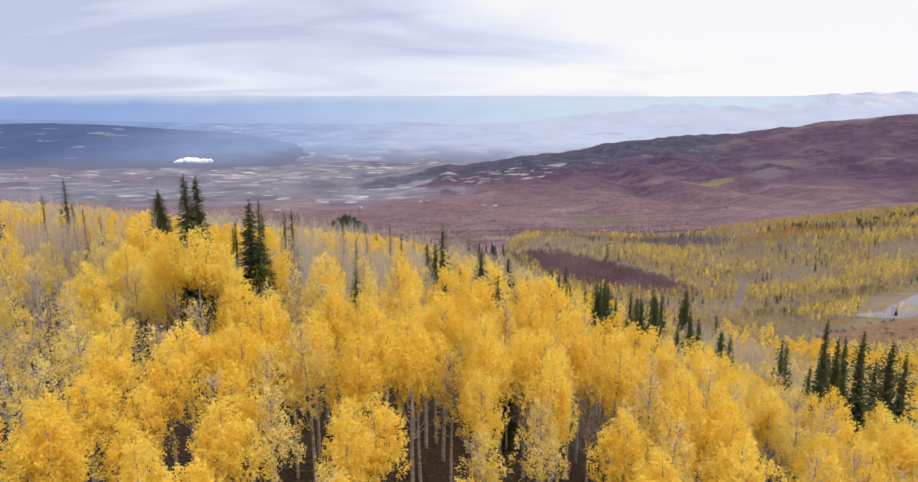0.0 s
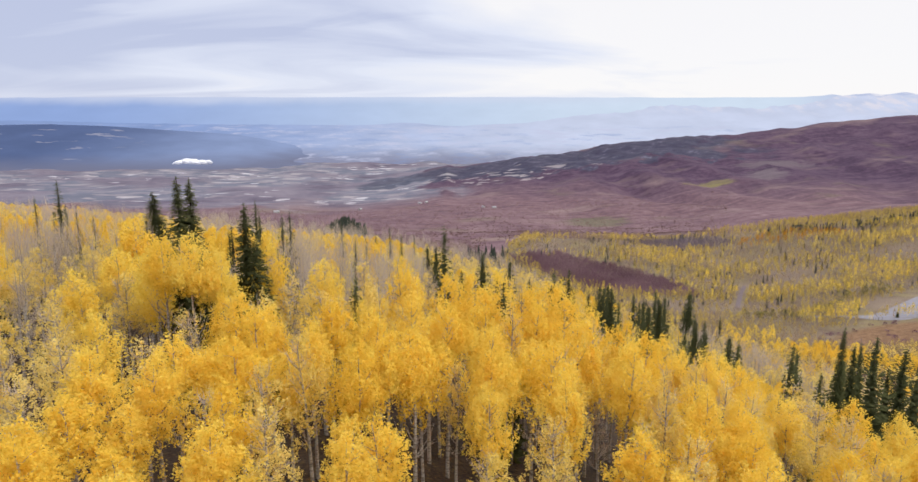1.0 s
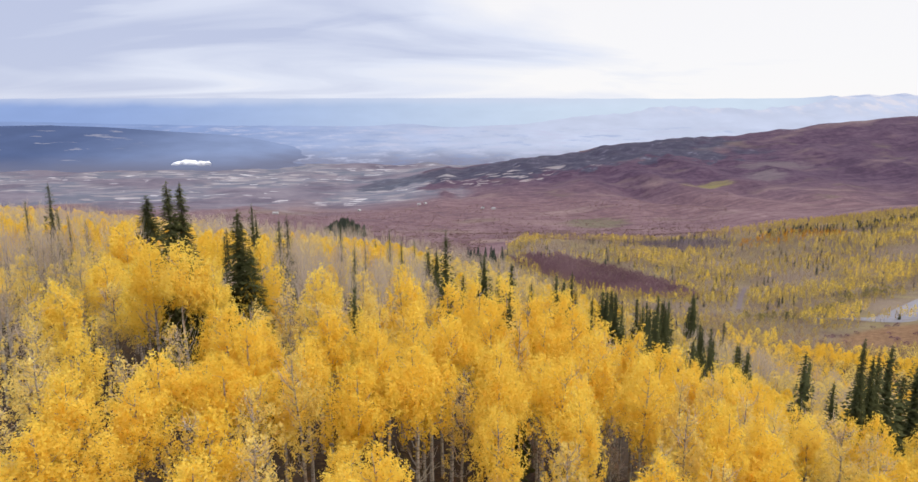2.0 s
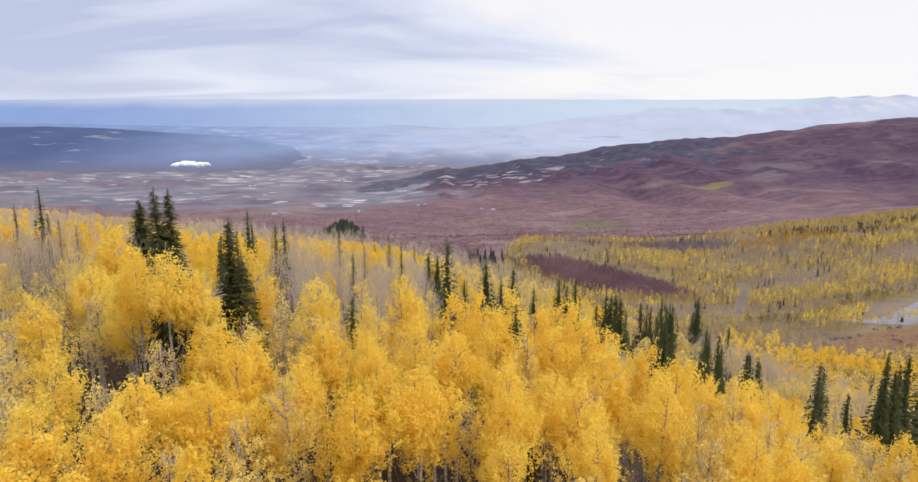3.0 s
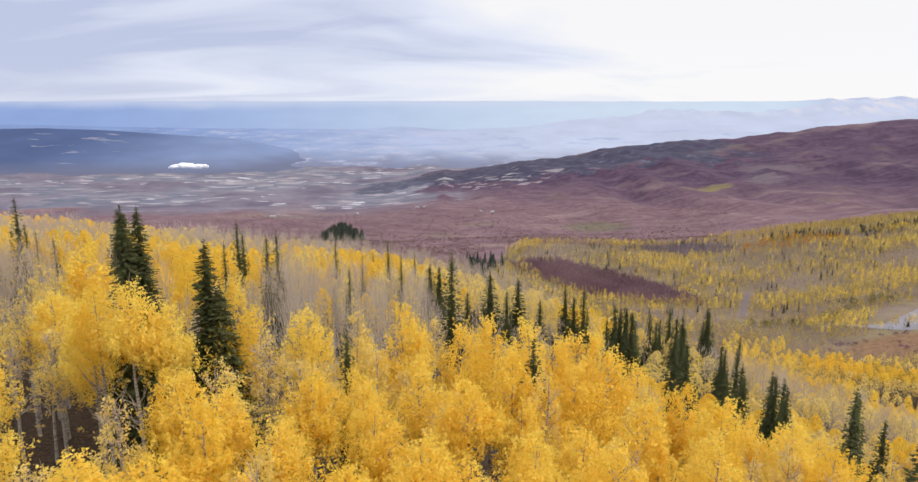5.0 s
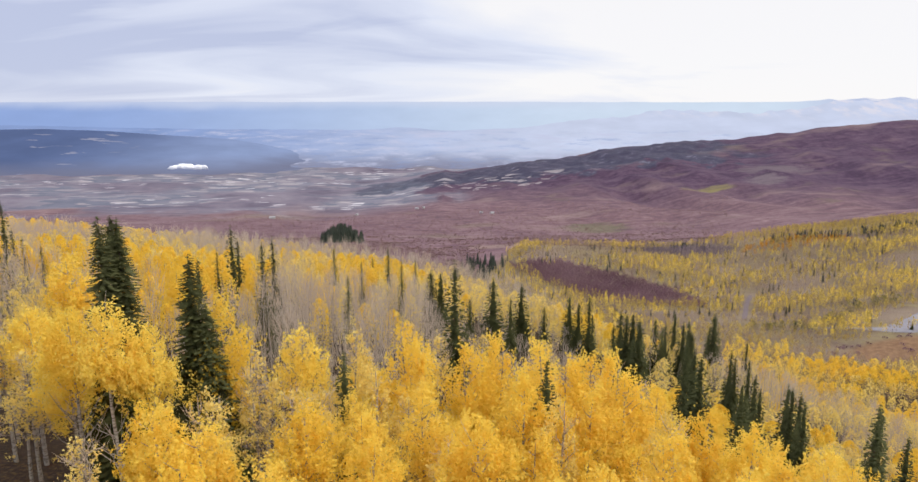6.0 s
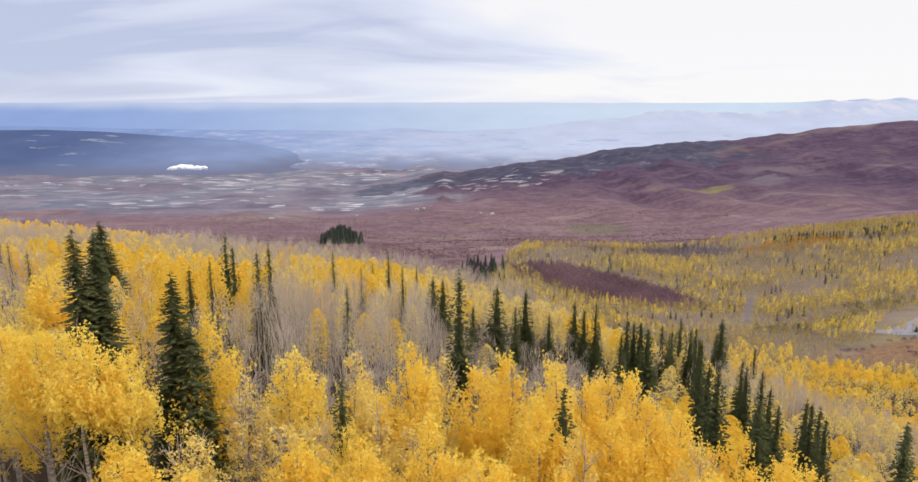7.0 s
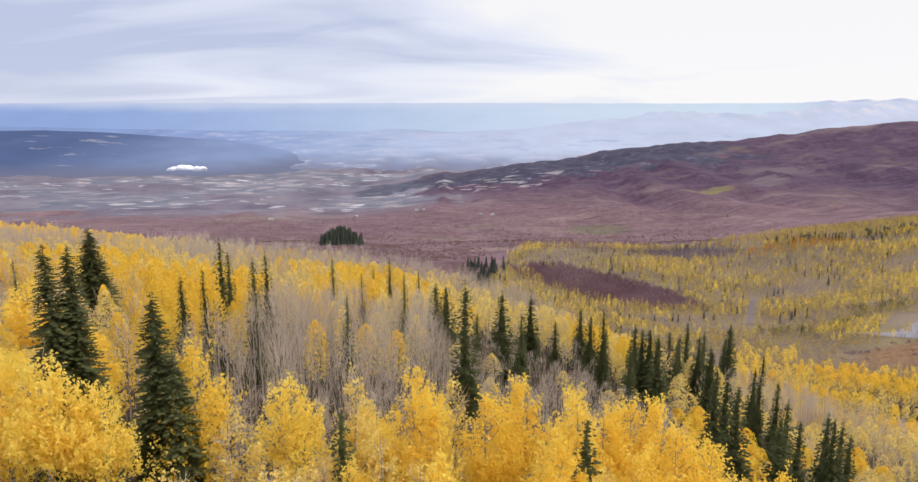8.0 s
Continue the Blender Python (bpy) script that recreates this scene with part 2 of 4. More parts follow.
class Build:
    """Gathers corners and faces for one mesh."""

    def __init__(self):
        self.v, self.f, self.n = [], [], 0

    def add(self, verts, quads):
        verts, quads = np.asarray(verts, float), np.asarray(quads, int)
        self.v.append(verts)
        self.f.append(np.where(quads < 0, -1, quads + self.n))
        self.n += len(verts)

    def tube(self, points, radii, sides=6):
        """A bent, tapered tube along points."""
        points = np.asarray(points, float)
        count = len(points)
        along = np.gradient(points, axis=0)
        along /= np.linalg.norm(along, axis=1, keepdims=True) + 1e-9
        ref = np.array([1.0, 0.0, 0.0]) if abs(along[0, 0]) < 0.8 else np.array([0.0, 1.0, 0.0])
        a = np.cross(along, ref)
        a /= np.linalg.norm(a, axis=1, keepdims=True) + 1e-9
        b = np.cross(along, a)
        turn = np.arange(sides) / sides * 2 * math.pi
        ring = np.cos(turn)[None, :, None] * a[:, None] + np.sin(turn)[None, :, None] * b[:, None]
        verts = (points[:, None] + ring * np.asarray(radii, float)[:, None, None]).reshape(-1, 3)
        quads = [(i * sides + j, i * sides + (j + 1) % sides, (i + 1) * sides + (j + 1) % sides, (i + 1) * sides + j)
                 for i in range(count - 1) for j in range(sides)]
        self.add(verts, quads)

    def leaves(self, centres, size, rng, flat=0.0, long=1.15):
        """A small three-cornered leaf at each centre, turned at random; flat draws them level."""
        n = len(centres)
        a = rng.normal(size=(n, 3))
        a[:, 2] *= 1 - flat
        a /= np.linalg.norm(a, axis=1, keepdims=True)
        b = np.cross(a, rng.normal(size=(n, 3)))
        b /= np.linalg.norm(b, axis=1, keepdims=True) + 1e-9
        size = np.broadcast_to(size, (n,))[:, None] * rng.uniform(0.7, 1.3, (n, 1))
        lift = np.cross(a, b) * size * 0.22
        c = np.asarray(centres)
        verts = np.stack([c - a * size * 0.62 * long, c + a * size * 0.5 + b * size * 0.6, c + a * size * 0.4 - b * size * 0.6 + lift], 1)
        self.add(verts.reshape(-1, 3), np.column_stack([np.arange(3 * n).reshape(-1, 3), np.full(n, -1)]))

    def mesh(self, name, material, smooth=False):
        return mesh_of(name, np.concatenate(self.v), np.concatenate(self.f), material, smooth)


# ---- ground ----
def ground_material():
    s = Shade("ground_cover", 0.95)
    split = s.nt.nodes.new("ShaderNodeSeparateXYZ")
    s.link(s.place.outputs["Position"], split.inputs[0])
    x, y, z = split.outputs
    wander = s.calc("SUBTRACT", s.noise(0.006, 5.0), 0.5)
    # leaf litter under the aspens, darkened in colour for the deep shade there
    shaded_litter = s.ramp(s.noise(3.0, 5.0), (0.35, (0.026, 0.017, 0.013)), (0.52, (0.050, 0.032, 0.022)), (0.70, (0.14, 0.088, 0.03)))
    shaded_litter = s.mix(s.ramp(s.noise(0.25, 4.0), (0.4, 0.0), (0.65, 0.55)), shaded_litter, (0.058, 0.040, 0.028))
    # dry grass and brush of the bench
    grass = s.ramp(s.noise(0.06, 7.0, rough=0.65), (0.32, (0.14, 0.096, 0.072)), (0.48, (0.19, 0.143, 0.088)), (0.60, (0.225, 0.178, 0.088)), (0.75, (0.26, 0.205, 0.135)))
    grass = s.mix(s.ramp(s.noise(0.018, 3.0, shift=31), (0.46, 0.0), (0.6, 0.75)), grass, (0.225, 0.168, 0.13))
    away = s.calc("ADD", s.calc("POWER", s.calc("DIVIDE", s.calc("SUBTRACT", x, 312.0), 72.0), 2.0), s.calc("POWER", s.calc("DIVIDE", s.calc("SUBTRACT", y, 418.0), 42.0), 2.0))
    russet = s.calc("SUBTRACT", 1.0, s.span(s.calc("ADD", away, s.calc("MULTIPLY", wander, 1.6)), 0.7, 1.15))
    grass = s.mix(russet, grass, s.ramp(s.noise(0.3, 5.0), (0.35, (0.16, 0.085, 0.045)), (0.65, (0.25, 0.15, 0.08))))
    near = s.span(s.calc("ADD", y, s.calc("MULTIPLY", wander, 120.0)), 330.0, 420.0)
    col = s.mix(near, shaded_litter, grass)
    # oak brush of the plateau and the hill, leafless and purple-brown
    streak = s.mix(0.5, s.noise(0.012, 8.0, (1.0, 0.6, 1.0), rough=0.7), s.noise(0.07, 7.0, (1.0, 0.5, 1.0), rough=0.72, shift=8))
    bands = s.noise(0.028, 8.0, (0.5, 2.2, 1.0), rough=0.7, shift=63)
    streak = s.mix(0.45, streak, bands)
    slope = s.ramp(streak, (0.36, (0.032, 0.017, 0.036)), (0.47, (0.060, 0.032, 0.060)), (0.55, (0.090, 0.052, 0.082)), (0.68, (0.15, 0.10, 0.128)))
    plain = s.ramp(streak, (0.36, (0.070, 0.038, 0.050)), (0.47, (0.135, 0.076, 0.088)), (0.55, (0.19, 0.115, 0.124)), (0.68, (0.29, 0.20, 0.195)))
    rise = s.span(s.calc("ADD", s.calc("ADD", y, s.calc("MULTIPLY", x, 0.35)), s.calc("MULTIPLY", wander, 500.0)), 1750.0, 2350.0)
    brush = s.mix(rise, plain, slope)
    sandy = s.noise(0.0035, 6.0, (1.0, 2.0, 1.0), shift=90)
    brush = s.mix(s.ramp(sandy, (0.56, 0.0), (0.70, 0.5)), brush, (0.27, 0.19, 0.17))
    green = s.noise(0.0045, 5.0, (1.0, 1.6, 1.0), shift=240)
    brush = s.mix(s.ramp(green, (0.60, 0.0), (0.68, 0.3)), brush, (0.17, 0.145, 0.08))
    plateau = s.span(s.calc("ADD", s.calc("ADD", y, s.calc("MULTIPLY", s.calc("MAXIMUM", s.calc("SUBTRACT", 45.0, x), 0.0), 4.0)), s.calc("MULTIPLY", wander, 260.0)), 860.0, 960.0)
    past = s.calc("SUBTRACT", s.calc("MULTIPLY", s.calc("SUBTRACT", y, 640.0), 0.34), s.calc("SUBTRACT", x, 6.0))
    past = s.calc("MULTIPLY", s.span(s.calc("ADD", past, s.calc("MULTIPLY", wander, 50.0)), -2.0, 14.0), s.span(y, 560.0, 640.0))
    col = s.mix(s.calc("MAXIMUM", plateau, past), col, brush)
    # the settled valley floor: sage, stubble and ploughed strips, distance haze in their colour
    hazed_sage = s.ramp(s.noise(0.006, 8.0, (1.0, 0.8, 1.0), rough=0.7, shift=17), (0.34, (0.088, 0.072, 0.102)), (0.5, (0.138, 0.115, 0.148)), (0.66, (0.20, 0.172, 0.20)))
    plots = s.nt.nodes.new("ShaderNodeSeparateColor")
    s.link(s.cells(0.024, (0.75, 1.5, 1.0), 0.1), plots.inputs[0])
    spots = s.nt.nodes.new("ShaderNodeSeparateColor")
    s.link(s.cells(0.04, (0.7, 1.6, 1.0), 0.3), spots.inputs[0])
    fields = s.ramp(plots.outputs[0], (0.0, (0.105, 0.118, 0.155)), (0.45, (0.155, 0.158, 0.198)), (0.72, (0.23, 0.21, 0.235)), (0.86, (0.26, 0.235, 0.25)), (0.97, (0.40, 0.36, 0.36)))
    farmed = s.ramp(s.noise(0.0022, 3.0, (1.0, 1.4, 1.0), shift=55), (0.42, 0.0), (0.54, 1.0))
    floor = s.mix(s.calc("MULTIPLY", farmed, 0.8), hazed_sage, fields)
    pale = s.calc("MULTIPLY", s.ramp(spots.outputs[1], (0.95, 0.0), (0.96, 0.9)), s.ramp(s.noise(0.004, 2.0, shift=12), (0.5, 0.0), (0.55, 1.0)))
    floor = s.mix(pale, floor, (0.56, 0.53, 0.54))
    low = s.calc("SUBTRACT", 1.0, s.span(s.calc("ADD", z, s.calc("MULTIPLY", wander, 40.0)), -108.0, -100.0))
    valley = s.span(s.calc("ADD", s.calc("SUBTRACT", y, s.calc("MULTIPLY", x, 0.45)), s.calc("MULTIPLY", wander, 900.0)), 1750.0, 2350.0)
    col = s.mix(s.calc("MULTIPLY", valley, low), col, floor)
    # fir woods along the hill's end, tinted blue to paint in the haze
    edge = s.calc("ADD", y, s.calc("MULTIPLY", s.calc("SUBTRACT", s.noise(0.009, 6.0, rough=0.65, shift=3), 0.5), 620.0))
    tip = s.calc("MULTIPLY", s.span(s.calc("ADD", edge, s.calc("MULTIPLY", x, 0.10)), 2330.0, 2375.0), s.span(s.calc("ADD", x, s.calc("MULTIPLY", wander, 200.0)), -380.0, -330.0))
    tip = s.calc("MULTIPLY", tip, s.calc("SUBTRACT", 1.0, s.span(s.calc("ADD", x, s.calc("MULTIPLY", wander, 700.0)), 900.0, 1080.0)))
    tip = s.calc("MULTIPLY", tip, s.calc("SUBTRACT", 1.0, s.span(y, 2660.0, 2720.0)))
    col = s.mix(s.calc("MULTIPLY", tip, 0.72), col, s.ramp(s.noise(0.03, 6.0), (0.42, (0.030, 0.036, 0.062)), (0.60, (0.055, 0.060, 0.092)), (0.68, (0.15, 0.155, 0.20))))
    # small stubble fields among the woods
    spread = s.calc("ADD", s.calc("POWER", s.calc("DIVIDE", s.calc("SUBTRACT", x, 190.0), 330.0), 2.0), s.calc("POWER", s.calc("DIVIDE", s.calc("SUBTRACT", y, 2330.0), 150.0), 2.0))
    settled = s.calc("SUBTRACT", 1.0, s.span(s.calc("ADD", spread, wander), 0.6, 1.1))
    col = s.mix(s.calc("MULTIPLY", settled, s.ramp(spots.outputs[0], (0.84, 0.0), (0.87, 0.65))), col, (0.40, 0.35, 0.34))

    def patch(cx, cy, rx, ry, tint, amount=0.8):
        away = s.calc("ADD", s.calc("POWER", s.calc("DIVIDE", s.calc("SUBTRACT", x, cx), rx), 2.0), s.calc("POWER", s.calc("DIVIDE", s.calc("SUBTRACT", y, cy), ry), 2.0))
        ragged = s.calc("ADD", away, s.calc("MULTIPLY", s.calc("SUBTRACT", s.noise(0.035, 7.0, (0.6, 1.6, 1.0), rough=0.75, shift=cx * 0.01), 0.5), 5.0))
        return s.calc("MULTIPLY", s.calc("SUBTRACT", 1.0, s.span(ragged, 0.3, 1.3)), amount * 0.75), tint

    for fac, tint in (
        patch(738, 1934, 48, 36, (0.22, 0.19, 0.065), 0.7), patch(690, 1915, 60, 25, (0.20, 0.17, 0.06)),
        patch(298, 1445, 70, 60, (0.115, 0.125, 0.05), 0.7), patch(904, 1995, 60, 70, (0.20, 0.165, 0.165), 0.6),
        patch(343, 2400, 40, 18, (0.42, 0.37, 0.36), 0.7), patch(-40, 2453, 36, 20, (0.46, 0.42, 0.41), 0.7),
        patch(74, 885, 60, 18, (0.30, 0.22, 0.17), 0.7), patch(1000, 2150, 120, 60, (0.17, 0.14, 0.14), 0.6)):
        col = s.mix(fac, col, tint)
    s.bump(s.noise(0.05, 8.0, rough=0.7), 0.6, 3.0)
    return s.colour(col)


def build_ground():
    u = np.linspace(-1, 1, 261)
    xs = np.sinh(u * 4.6) / math.sinh(4.6) * 5200
    v = np.linspace(-0.62, 1, 260)
    ys = np.sinh(v * 4.3) / math.sinh(4.3) * 4880
    ys = np.unique(np.concatenate([ys, np.linspace(1000, 2700, 110)]))
    gx, gy = np.meshgrid(xs, ys)
    gz = land(gx, gy)
    verts = np.stack([gx, gy, gz], -1).reshape(-1, 3)
    w, h = len(xs), len(ys)
    k = (np.arange(h - 1)[:, None] * w + np.arange(w - 1)[None]).ravel()
    quads = np.stack([k, k + 1, k + w + 1, k + w], 1)
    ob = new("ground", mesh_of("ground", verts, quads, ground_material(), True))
    tagged(ob, "mountain slope, brushy plateau and valley floor under forest and fields", "ground", kind="structure")


build_ground()


# ---- far mountains across the valley ----
def distance_material(name, west, east, change, snow=None, patches=None, foot=None, fold=0.05, strength=0.95, plots=None):
    """Far land with its haze painted in as emitted colour. The colour drifts from west to east."""
    s = Shade(name, 1.0)
    split = s.nt.nodes.new("ShaderNodeSeparateXYZ")
    s.link(s.place.outputs["Position"], split.inputs[0])
    x, _, z = split.outputs
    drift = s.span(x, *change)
    # light and dark folds are noise in the colour
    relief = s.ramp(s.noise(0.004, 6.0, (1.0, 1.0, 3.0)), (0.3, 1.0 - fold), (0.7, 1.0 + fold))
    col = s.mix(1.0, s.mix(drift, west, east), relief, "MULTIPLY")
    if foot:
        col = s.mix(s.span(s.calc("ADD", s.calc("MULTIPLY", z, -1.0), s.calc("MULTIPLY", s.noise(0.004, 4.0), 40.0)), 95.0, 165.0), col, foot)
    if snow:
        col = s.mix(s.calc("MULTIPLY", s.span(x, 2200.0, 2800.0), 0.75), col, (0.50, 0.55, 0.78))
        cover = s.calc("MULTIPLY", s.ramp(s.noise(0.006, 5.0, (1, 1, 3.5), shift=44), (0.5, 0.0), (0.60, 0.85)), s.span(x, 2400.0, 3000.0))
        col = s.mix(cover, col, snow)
    if patches:
        spot = s.calc("MULTIPLY", s.ramp(s.noise(0.0045, 3.0, (1, 2.5, 6.0), shift=14), (0.63, 0.0), (0.66, 0.8)), s.span(s.calc("MULTIPLY", x, -1.0), 1500.0, 1900.0))
        col = s.mix(spot, col, patches)
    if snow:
        # paint the western crests paler, as haze that runs into the sky
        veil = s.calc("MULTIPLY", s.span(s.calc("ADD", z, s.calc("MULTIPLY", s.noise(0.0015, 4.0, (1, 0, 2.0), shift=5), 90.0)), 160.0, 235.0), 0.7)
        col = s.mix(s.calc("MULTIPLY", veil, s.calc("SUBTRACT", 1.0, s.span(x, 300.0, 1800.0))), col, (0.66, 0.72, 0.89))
    if plots:
        level_ground = s.calc("SUBTRACT", 1.0, s.span(s.calc("ADD", z, s.calc("MULTIPLY", s.noise(0.002, 3.0), 60.0)), 10.0, 60.0))
        strips = s.noise(0.0055, 7.0, (1, 0, 13.0), rough=0.68, shift=70)
        col = s.mix(s.calc("MULTIPLY", level_ground, s.ramp(strips, (0.52, 0.0), (0.64, 0.75))), col, plots)
        col = s.mix(s.calc("MULTIPLY", level_ground, s.ramp(strips, (0.34, 0.45), (0.46, 0.0))), col, west)
        crags = s.noise(0.0075, 7.0, (1, 0, 2.2), rough=0.66, shift=9)
        col = s.mix(s.calc("MULTIPLY", s.calc("MULTIPLY", s.span(z, 60.0, 150.0), s.ramp(crags, (0.48, 0.0), (0.60, 0.85))), s.span(x, 700.0, 1900.0)), col, (0.80, 0.78, 0.88))
    # the hazy colour is emitted, so no lamp shades it
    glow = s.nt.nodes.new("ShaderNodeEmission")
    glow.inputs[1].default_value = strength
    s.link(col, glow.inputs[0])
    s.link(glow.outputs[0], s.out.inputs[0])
    return s.mat


def far_range(name, label, crest_of, depth, foot, material, x0=-4600, x1=4600, bend=0.8):
    """A range of mountains as a folded slope from its foot up to its crest."""
    xs = np.linspace(x0, x1, 380)
    rows = np.linspace(0, 1, 26)
    gx, gr = np.meshgrid(xs, rows)
    crest = crest_of(xs)[None]
    base = -325.0 + CAM_Z
    gz = base + (crest + CAM_Z - base) * (gr ** bend) + waves(gx, gr * 900, 260, seed=21) * 8 * np.sin(gr * math.pi)
    gy = foot + (depth - foot) * gr
    verts = np.stack([gx, gy, gz], -1).reshape(-1, 3)
    w, h = len(xs), len(rows)
    k = (np.arange(h - 1)[:, None] * w + np.arange(w - 1)[None]).ravel()
    ob = new(name, mesh_of(name, verts, np.stack([k, k + 1, k + w + 1, k + w], 1), material, True))
    return tagged(ob, label, "mountains", kind="structure")


def level(x):
    return 0 * x


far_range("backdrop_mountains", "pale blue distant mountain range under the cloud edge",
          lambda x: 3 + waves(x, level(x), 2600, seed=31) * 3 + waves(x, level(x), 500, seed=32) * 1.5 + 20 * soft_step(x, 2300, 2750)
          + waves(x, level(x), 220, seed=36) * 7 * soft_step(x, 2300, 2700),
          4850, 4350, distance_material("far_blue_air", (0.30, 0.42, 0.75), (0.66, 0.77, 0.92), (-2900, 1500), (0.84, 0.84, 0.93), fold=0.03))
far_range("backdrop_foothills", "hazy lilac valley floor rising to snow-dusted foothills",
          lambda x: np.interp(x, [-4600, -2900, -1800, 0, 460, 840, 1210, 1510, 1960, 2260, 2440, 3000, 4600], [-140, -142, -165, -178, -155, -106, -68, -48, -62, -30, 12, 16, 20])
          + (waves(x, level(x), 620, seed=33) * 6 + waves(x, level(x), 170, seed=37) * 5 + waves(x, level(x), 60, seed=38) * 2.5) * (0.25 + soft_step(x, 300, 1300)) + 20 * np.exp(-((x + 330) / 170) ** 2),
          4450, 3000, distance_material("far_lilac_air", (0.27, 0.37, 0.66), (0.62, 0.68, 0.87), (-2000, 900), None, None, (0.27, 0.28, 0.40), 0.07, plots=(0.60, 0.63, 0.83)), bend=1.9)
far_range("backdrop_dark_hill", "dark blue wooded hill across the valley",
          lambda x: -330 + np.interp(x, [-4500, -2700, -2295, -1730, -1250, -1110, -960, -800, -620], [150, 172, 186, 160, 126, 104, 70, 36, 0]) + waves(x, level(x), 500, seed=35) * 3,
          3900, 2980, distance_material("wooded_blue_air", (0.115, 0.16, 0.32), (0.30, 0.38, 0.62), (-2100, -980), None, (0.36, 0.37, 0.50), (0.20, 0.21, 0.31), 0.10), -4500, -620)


# ---- trees: one mesh for each kind of crown, trunk and bough ----
def shoot_points(rng, height, radius, bottom, shoots, per, length=0.75, loose=0.13, inner=0.55):
    """Leaf places along upright shoots: a ragged crown of several leaders, the middle one tallest."""
    leaders = rng.randint(5, 8)
    parts = []
    for k in range(leaders):
        turn = k * 2.4 + rng.uniform(-0.4, 0.4)
        off = 0.0 if k == 0 else radius * rng.uniform(0.40, 0.72)
        wide = radius * (0.62 if k == 0 else rng.uniform(0.36, 0.56))
        top = height * (1.0 if k == 0 else rng.uniform(0.74, 0.95))
        foot = height * (bottom + (0.12 if k == 0 else rng.uniform(0.0, 0.16)))
        count = int(shoots * (0.30 if k == 0 else 0.70 / (leaders - 1)))
        q = rng.beta(1.35, 1.15, count)
        a = rng.uniform(0, 6.283, count)
        p1, p2 = rng.uniform(0, 6.283, 2)
        dome = np.where(q > 0.35, np.clip(1 - ((q - 0.35) / 0.66) ** rng.uniform(1.4, 2.0), 0.02, 1) ** 0.8, 0.5 + 0.5 * np.sqrt(q / 0.35))
        r = wide * dome * (1 + 0.22 * np.sin(2 * a + p1 + 3 * q) + 0.16 * np.sin(5 * a + p2 + 7 * q)) * rng.uniform(inner, 1.0, count) ** 0.7
        base = np.column_stack([math.cos(turn) * off + np.cos(a) * r, math.sin(turn) * off + np.sin(a) * r, foot + (top - foot) * q - 0.5])
        way = np.column_stack([np.cos(a) * 0.45 * (1 - 0.6 * q), np.sin(a) * 0.45 * (1 - 0.6 * q), np.full(count, 0.9)]) + rng.normal(0, 0.15, (count, 3))
        along = rng.uniform(0, length, (count, per)) * rng.uniform(0.5, 1.3, (count, 1))
        parts.append((base[:, None] + way[:, None] * along[:, :, None] + rng.normal(0, loose, (count, per, 3))).reshape(-1, 3))
    return np.concatenate(parts)


def trunk_points(rng, height, lean=0.35, steps=9):
    t = np.linspace(0, 1, steps)
    sway = np.cumsum(rng.normal(0, lean * 0.22, (steps, 2)), axis=0) * t[:, None]
    return np.column_stack([sway[:, 0], sway[:, 1], t * height])


def aspen_wood(rng, height, radius, limbs, bottom, twigs=0):
    """Trunk and rising limbs; with twigs, the fine growth of a leafless tree."""
    b = Build()
    stem = trunk_points(rng, height * 0.97)
    t = np.linspace(0, 1, len(stem))
    b.tube(stem, 0.145 * (1 - t) ** 0.75 + 0.012, 6)
    fine = Build()
    for _ in range(limbs):
        h = rng.uniform(bottom, 0.94)
        k = h * (len(stem) - 1)
        i = int(k)
        start = stem[i] + (stem[min(i + 1, len(stem) - 1)] - stem[i]) * (k - i)
        a = rng.uniform(0, 6.283)
        reach = radius * rng.uniform(0.55, 1.0) * (1.15 - 0.8 * h)
        u = np.linspace(0, 1, 4)[:, None]
        way = np.array([math.cos(a), math.sin(a), rng.uniform(0.35, 1.0)])
        line = start + way * reach * u + np.array([0, 0, 0.35 * reach]) * u ** 2 + rng.normal(0, 0.05, (4, 3)) * u
        b.tube(line, np.linspace(0.042, 0.012, 4) * (1.2 - 0.5 * h), 4)
        for _ in range(twigs):
            q = rng.uniform(0.2, 1.0)
            p = line[0] + (line[-1] - line[0]) * q
            w = way * 0.5 + rng.normal(0, 0.55, 3) + np.array([0, 0, 0.45])
            w *= rng.uniform(0.35, 0.95) / np.linalg.norm(w)
            mid = p + w * 0.55 + rng.normal(0, 0.06, 3)
            fine.tube(np.array([p, mid, p + w + np.array([0, 0, 0.08])]), [0.016, 0.011, 0.005], 3)
    return b, fine


def part(name, me, parent, label=""):
    ob = new(name, me)
    ob.parent = parent
    if label:
        ob["label"] = label
    return ob


def gone(ob):
    for o in [*ob.children_recursive, ob]:
        bpy.data.objects.remove(o)


ASPEN_H = 13.0


